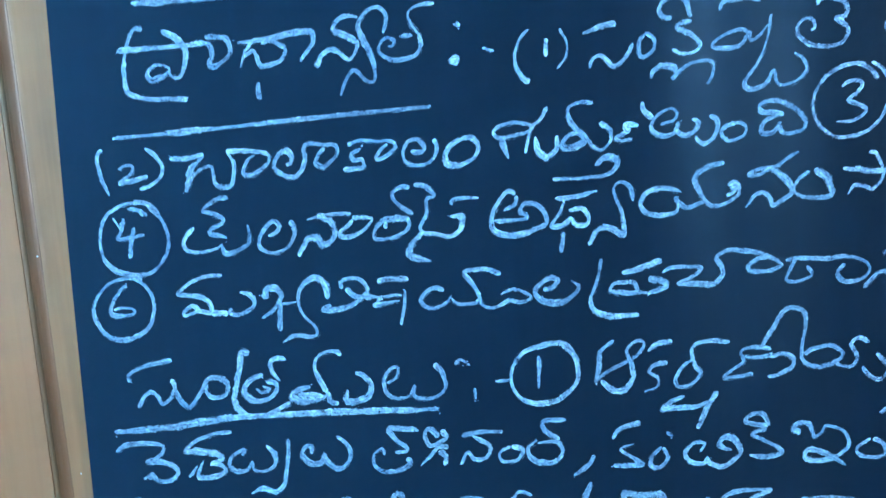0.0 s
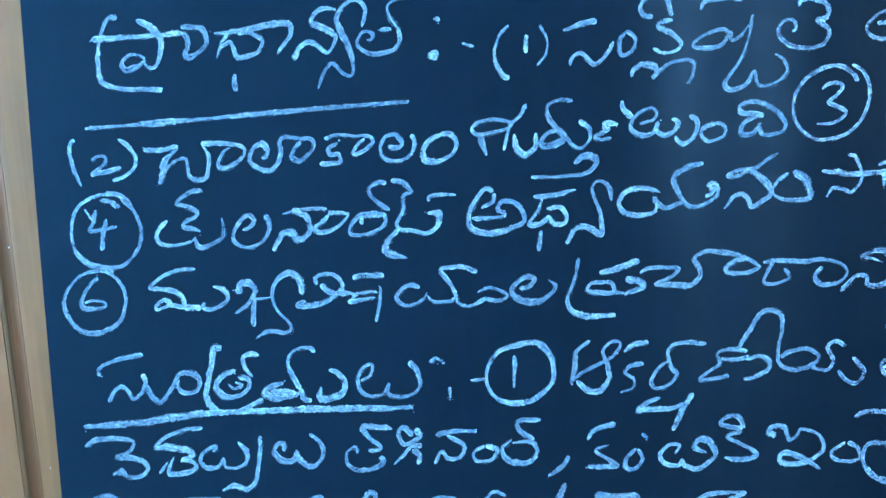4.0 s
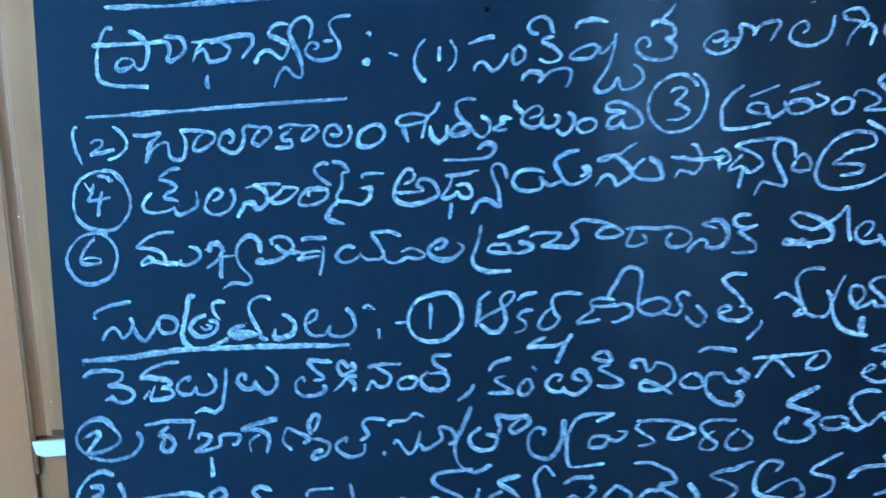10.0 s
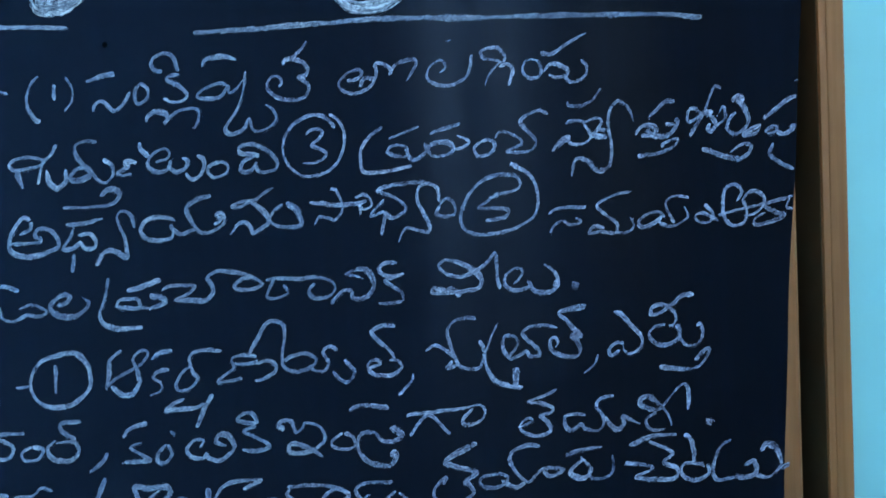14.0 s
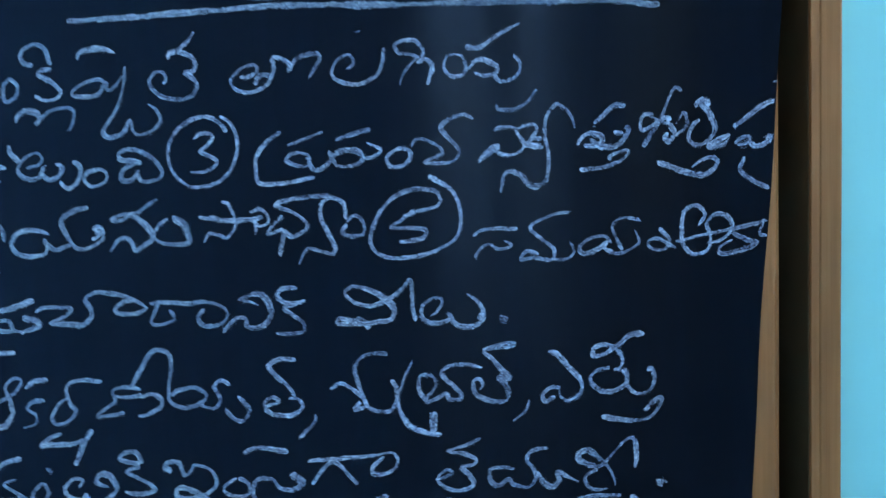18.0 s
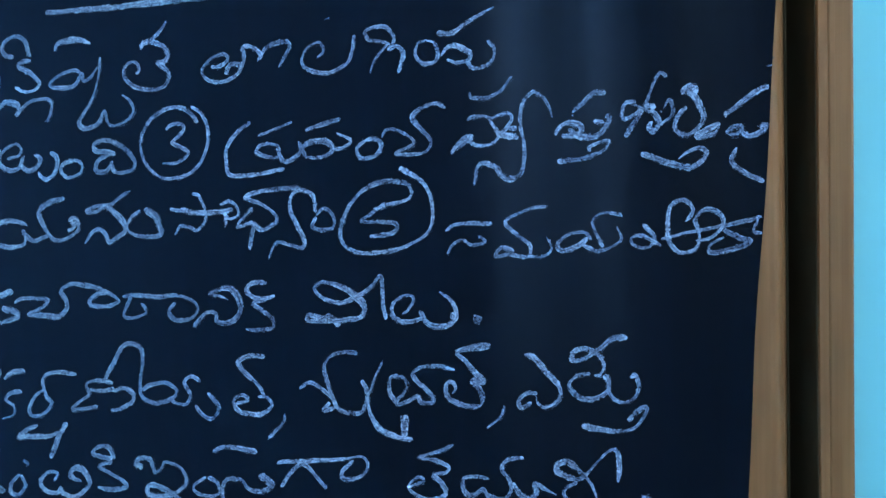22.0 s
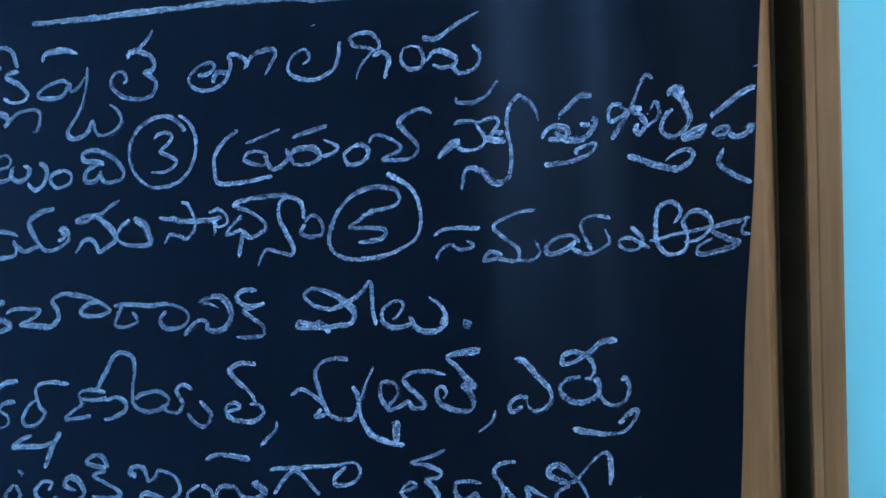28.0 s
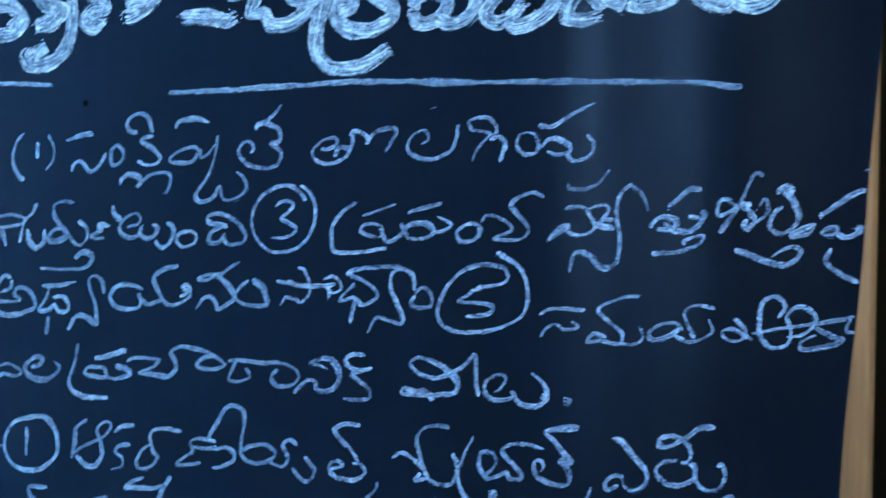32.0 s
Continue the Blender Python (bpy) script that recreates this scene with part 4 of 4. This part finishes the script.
chalk("chalk_letter", 0.529, 1.227, 5.0, "0 21 4 23 28 24 57 26 73 28 79 23 77 15 68 9 58 9 57 15 67 25, 2 1 11 13 20 21 28 17 42 0")
chalk("chalk_letter", 0.641, 1.219, 5.4, "41 47 29 41 11 36 23 34 36 28 33 23 23 21 30 13 33 5 24 0 10 2 2 10 9 19 14 16 0 10")
chalk("chalk_letter", 0.689, 1.22, 5.2, "22 17 11 19 1 17 0 8 6 2 16 8 20 3 32 0 40 7 38 17 33 25 37 33 51 35, 41 14 46 5 54 0 61 6 59 13 66 10 75 5")
chalk("chalk_letter", 0.766, 1.216, 5.4, "50 19 51 37 48 46 40 43 30 32 20 22 8 24 0 30 5 36 13 34 27 19 32 5, 17 19 6 12 9 3 17 0 26 1")
chalk("chalk_dot", 0.834, 1.221, 5.6, "0 1 4 0")
chalk("chalk_circle", -0.233, 1.166, 6.4, "46 29 35 40 22 40 6 31 0 17 4 5 15 0 32 3 47 10 52 18 46 29")
chalk("chalk_bracket", -0.22, 1.157, 4.9, "59 33 64 23 59 13 46 4 22 0 0 5")
chalk("chalk_number", -0.222, 1.169, 5.7, "0 16 11 22 17 20 10 10 1 0")
chalk("chalk_letter", -0.151, 1.166, 6.3, "0 31 23 35 54 35 56 30 50 13, 28 30 17 20 29 17 33 7 26 0 18 3 21 15")
chalk("chalk_letter", -0.094, 1.135, 6.2, "4 44 7 50 19 47 14 39 0 30 21 33 29 37 30 47 40 49 52 47 49 38 43 36, 17 23 18 0")
chalk("chalk_letter", -0.036, 1.161, 6.1, "39 40 19 35 0 30 0 27 16 27 26 22 28 12 24 0, 18 22 6 14 6 1")
chalk("chalk_letter", 0.008, 1.153, 5.9, "9 10 0 21 5 35 15 32 29 23 23 17, 33 27 30 38 36 49 43 49 40 38 35 31, 29 23 44 21 53 15 48 4 33 0 36 7 45 9")
chalk("chalk_letter", 0.069, 1.153, 5.8, "56 42 38 44 31 37 36 25 27 19, 10 17 11 23 0 15 2 7 14 0 29 4 32 15")
chalk("chalk_letter", 0.122, 1.153, 5.7, "8 34 10 39 27 41 36 48 47 44, 0 5 0 0, 11 13 16 17 27 2 37 10 42 28, 41 13 46 6 59 12 66 19 64 31 78 28 81 17 73 11")
chalk("chalk_letter", 0.202, 1.131, 6.2, "21 76 11 56 1 36 0 20 5 8 20 0 39 8, 30 52 19 44 17 34 26 26 42 27 47 40 35 44, 47 40 51 51 48 65 62 62 80 62 83 54 67 44 62 50 74 60")
chalk("chalk_letter", 0.283, 1.145, 6.2, "17 26 19 33 10 35 2 27 0 15 5 4 22 0 34 12 39 26 41 44")
chalk("chalk_letter", 0.325, 1.134, 5.5, "54 60 19 58 4 41 0 18 1 6 8 0 41 3, 34 51 54 60, 24 21 29 33 46 33 40 23 26 21, 46 30 58 29 66 38 56 40")
chalk("chalk_letter", 0.403, 1.156, 6.2, "0 28 28 28 49 24 62 15 49 8 34 8 39 17 47 22, 2 25 0 19 15 9 17 3 1 0")
chalk("chalk_letter", 0.471, 1.149, 5.5, "39 33 11 33 1 27 7 16 17 7 11 0 0 2 2 11 13 21")
chalk("chalk_letter", 0.499, 1.15, 5.5, "13 22 0 10 2 0 19 0 27 9 17 20")
chalk("chalk_letter", 0.552, 1.155, 6.2, "46 61 14 45 22 38 44 30 32 22 37 17 39 8 22 0 2 5 0 16 12 27 10 20")
chalk("chalk_letter", 0.599, 1.167, 5.6, "30 11 19 15 3 13 0 6 11 1 24 4 30 11, 22 8 35 0 46 4, 63 41 49 43 35 37 32 26 41 11 51 5 65 17 86 15 73 9 65 14")
chalk("chalk_letter", 0.688, 1.17, 5.6, "0 26 15 31 38 33, 18 21 5 12 5 5 18 2 26 10 15 24, 23 10 26 1 39 0 48 8 48 24")
chalk("chalk_letter", 0.749, 1.164, 5.8, "5 38 29 46 54 46, 25 41 49 28 40 18 53 11 48 0 11 4 28 12 20 17 0 20")
chalk("chalk_letter", 0.807, 1.16, 6.0, "4 50 10 45 13 32 13 20, 23 17 3 19 0 8 14 1 28 7 27 17, 52 41 40 33 33 14 36 0 55 1")
chalk("chalk_letter", 0.862, 1.159, 6.8, "10 14 20 17 22 5 10 1 0 4, 22 3 36 0 48 12 44 29 33 35 28 28, 48 7 57 13")
chalk("chalk_letter", 0.75, 1.093, 6.0, "38 49 17 45 0 38 21 28 28 19 19 11, 36 9 21 0 6 10")
chalk("chalk_circle", -0.241, 1.077, 5.7, "48 63 34 67 17 60 4 44 0 25 8 8 24 0 40 5 54 20 58 38 53 53")
chalk("chalk_number", -0.226, 1.096, 6.6, "3 30 15 30 16 22 5 17 24 12 17 3 0 0")
chalk("chalk_letter", -0.164, 1.087, 6.5, "0 21 24 26 58 28 72 22 70 9 57 6 53 13 63 21, 18 22 35 14 25 5 8 0")
chalk("chalk_letter", -0.085, 1.082, 6.3, "5 25 3 32 17 38 21 30 10 23 0 12 0 0, 18 25 23 15 19 2")
chalk("chalk_letter", -0.062, 1.081, 6.1, "52 35 40 40 30 35 39 22 25 16, 18 21 11 11 17 2 32 2 40 12 25 17, 0 17 19 19, 59 24 50 13 55 0 67 3 69 19 62 24")
chalk("chalk_dot", 0.018, 1.078, 6.1, "0 3 2 0")
chalk("chalk_letter", 0.029, 1.082, 6.0, "0 26 6 33 32 35, 16 10 1 4 2 0 20 4 20 11, 20 5 32 1 37 16 33 16")
chalk("chalk_letter", 0.077, 1.082, 5.9, "4 40 6 22 0 7 9 5 15 13 24 4 35 8 35 16 25 15, 57 21 49 9 56 0 71 4 72 17 60 22")
chalk("chalk_letter", 0.165, 1.094, 5.7, "55 41 19 37 9 29 18 20 39 9 44 2, 2 0 0 3 10 8 17 4 2 0 42 4 49 1 58 7 61 19")
chalk("chalk_letter", 0.236, 1.078, 6.5, "37 48 16 43 15 38 28 29 36 21, 16 31 0 21 13 17 33 17, 16 15 15 2, 75 46 65 58 53 45 55 27 55 7 46 0")
chalk("chalk_letter", 0.321, 1.089, 5.6, "0 26 12 32 33 32, 1 7 10 12 20 6 34 18 29 23, 58 23 44 9 53 0 73 10 58 23")
chalk("chalk_letter", 0.399, 1.085, 5.7, "0 51 18 51 39 40 44 29 26 24 45 9 36 0, 30 20 13 19 4 9 16 1, 59 27 67 11 56 1")
chalk("chalk_letter", 0.481, 1.087, 5.6, "47 48 26 40 0 33 26 20 23 9 7 0")
chalk("chalk_letter", 0.528, 1.088, 6.4, "23 34 30 43 17 47 4 36 0 15 8 7 31 3, 12 11 42 25 52 10 40 0, 94 54 75 44 61 33 83 25 81 11 65 2")
chalk("chalk_letter", 0.627, 1.093, 7.1, "39 45 47 32 45 8 28 0, 0 20 20 32 57 33 76 33 90 21 75 11 67 20 76 33")
chalk("chalk_dot", 0.731, 1.112, 6.5, "0 0 9 2")
chalk("chalk_letter", 0.212, 1.706, 14.1, "41 43 22 49 6 44 5 31 13 22 28 13 19 4 0 0")
chalk("chalk_letter", 0.265, 1.704, 13.2, "28 33 16 38 6 33 15 22 20 17 6 13 0 5 8 0 19 6, 26 29 39 36 57 36 75 28 66 18 51 10 40 7, 43 15 54 19 61 16")
chalk("chalk_dash", 0.361, 1.703, 12.5, "0 4 25 4 44 0 53 3")
chalk("chalk_letter", 0.407, 1.697, 12.1, "0 27 19 31 46 38, 31 36 26 24 21 10 35 10 40 0 59 0 73 9 83 19, 83 36 68 40 58 32 64 22 81 21 84 32")
chalk("chalk_letter", 0.489, 1.656, 11.9, "20 105 17 92 11 68 3 47 0 21 5 6 19 0 40 1 58 9 65 16, 70 88 49 87 66 73 50 63 68 50 68 40 48 32 28 36 19 47 20 59 24 63 34 60 33 51 24 48")
chalk("chalk_letter", 0.576, 1.69, 11.4, "9 41 21 43 46 45, 0 14 5 23 19 27 31 18 22 5 6 2 0 12, 22 5 31 0 46 4 55 16 53 31")
chalk("chalk_letter", 0.639, 1.685, 11.2, "26 68 23 51 20 33 7 22 0 10 10 3 24 10 32 18, 22 12 23 0 40 4 57 18 54 32")
chalk("chalk_letter", 0.707, 1.687, 11.0, "54 42 35 43 15 40 27 30 36 16 46 9, 30 8 16 24 4 17 0 3 12 0 26 2, 48 11 64 9 80 13 89 23 96 32 94 46, 77 36 65 27 55 16")
chalk("chalk_letter", 0.808, 1.692, 11.0, "27 35 17 34 6 27 0 15 7 6 24 0 32 14, 28 5 38 0 53 1 63 10 68 21 65 36, 19 29 13 23 14 12 25 8")
chalk("chalk_underline", 0.248, 1.759, 4.9, "0 7 50 7 116 6 206 4 296 0")
chalk("chalk_letter", 0.2, 1.672, 12.4, "52 58 51 39 49 25 43 14 32 4 18 0 2 1 0 9 4 14, 23 16 8 8")
chalk("chalk_letter", 0.185, 1.706, 11.3, "27 1 38 5 48 13, 0 0 13 11")
chalk("chalk_scribble", -0.192, 1.465, 2.6, "0 11 5 2, 3 3 8 6 5 0")
chalk("chalk_scribble", -0.170, 1.469, 3.0, "0 21 11 19 19 13 25 0")
chalk("chalk_scribble", -0.176, 1.476, 3.4, "0 7 9 5 17 0")
chalk("chalk_speck", 0.591, 1.619, 1.2, "0 0 4 1")
chalk("chalk_speck", 0.935, 1.561, 2.2, "0 0 4 1")
chalk("chalk_letter", 0.641, 1.272, 8.4, "1 19 0 0")
chalk("chalk_letter", 0.707, 1.549, 5.6, "0 5 1 1 6 0 15 0 25 5 31 12 34 16")
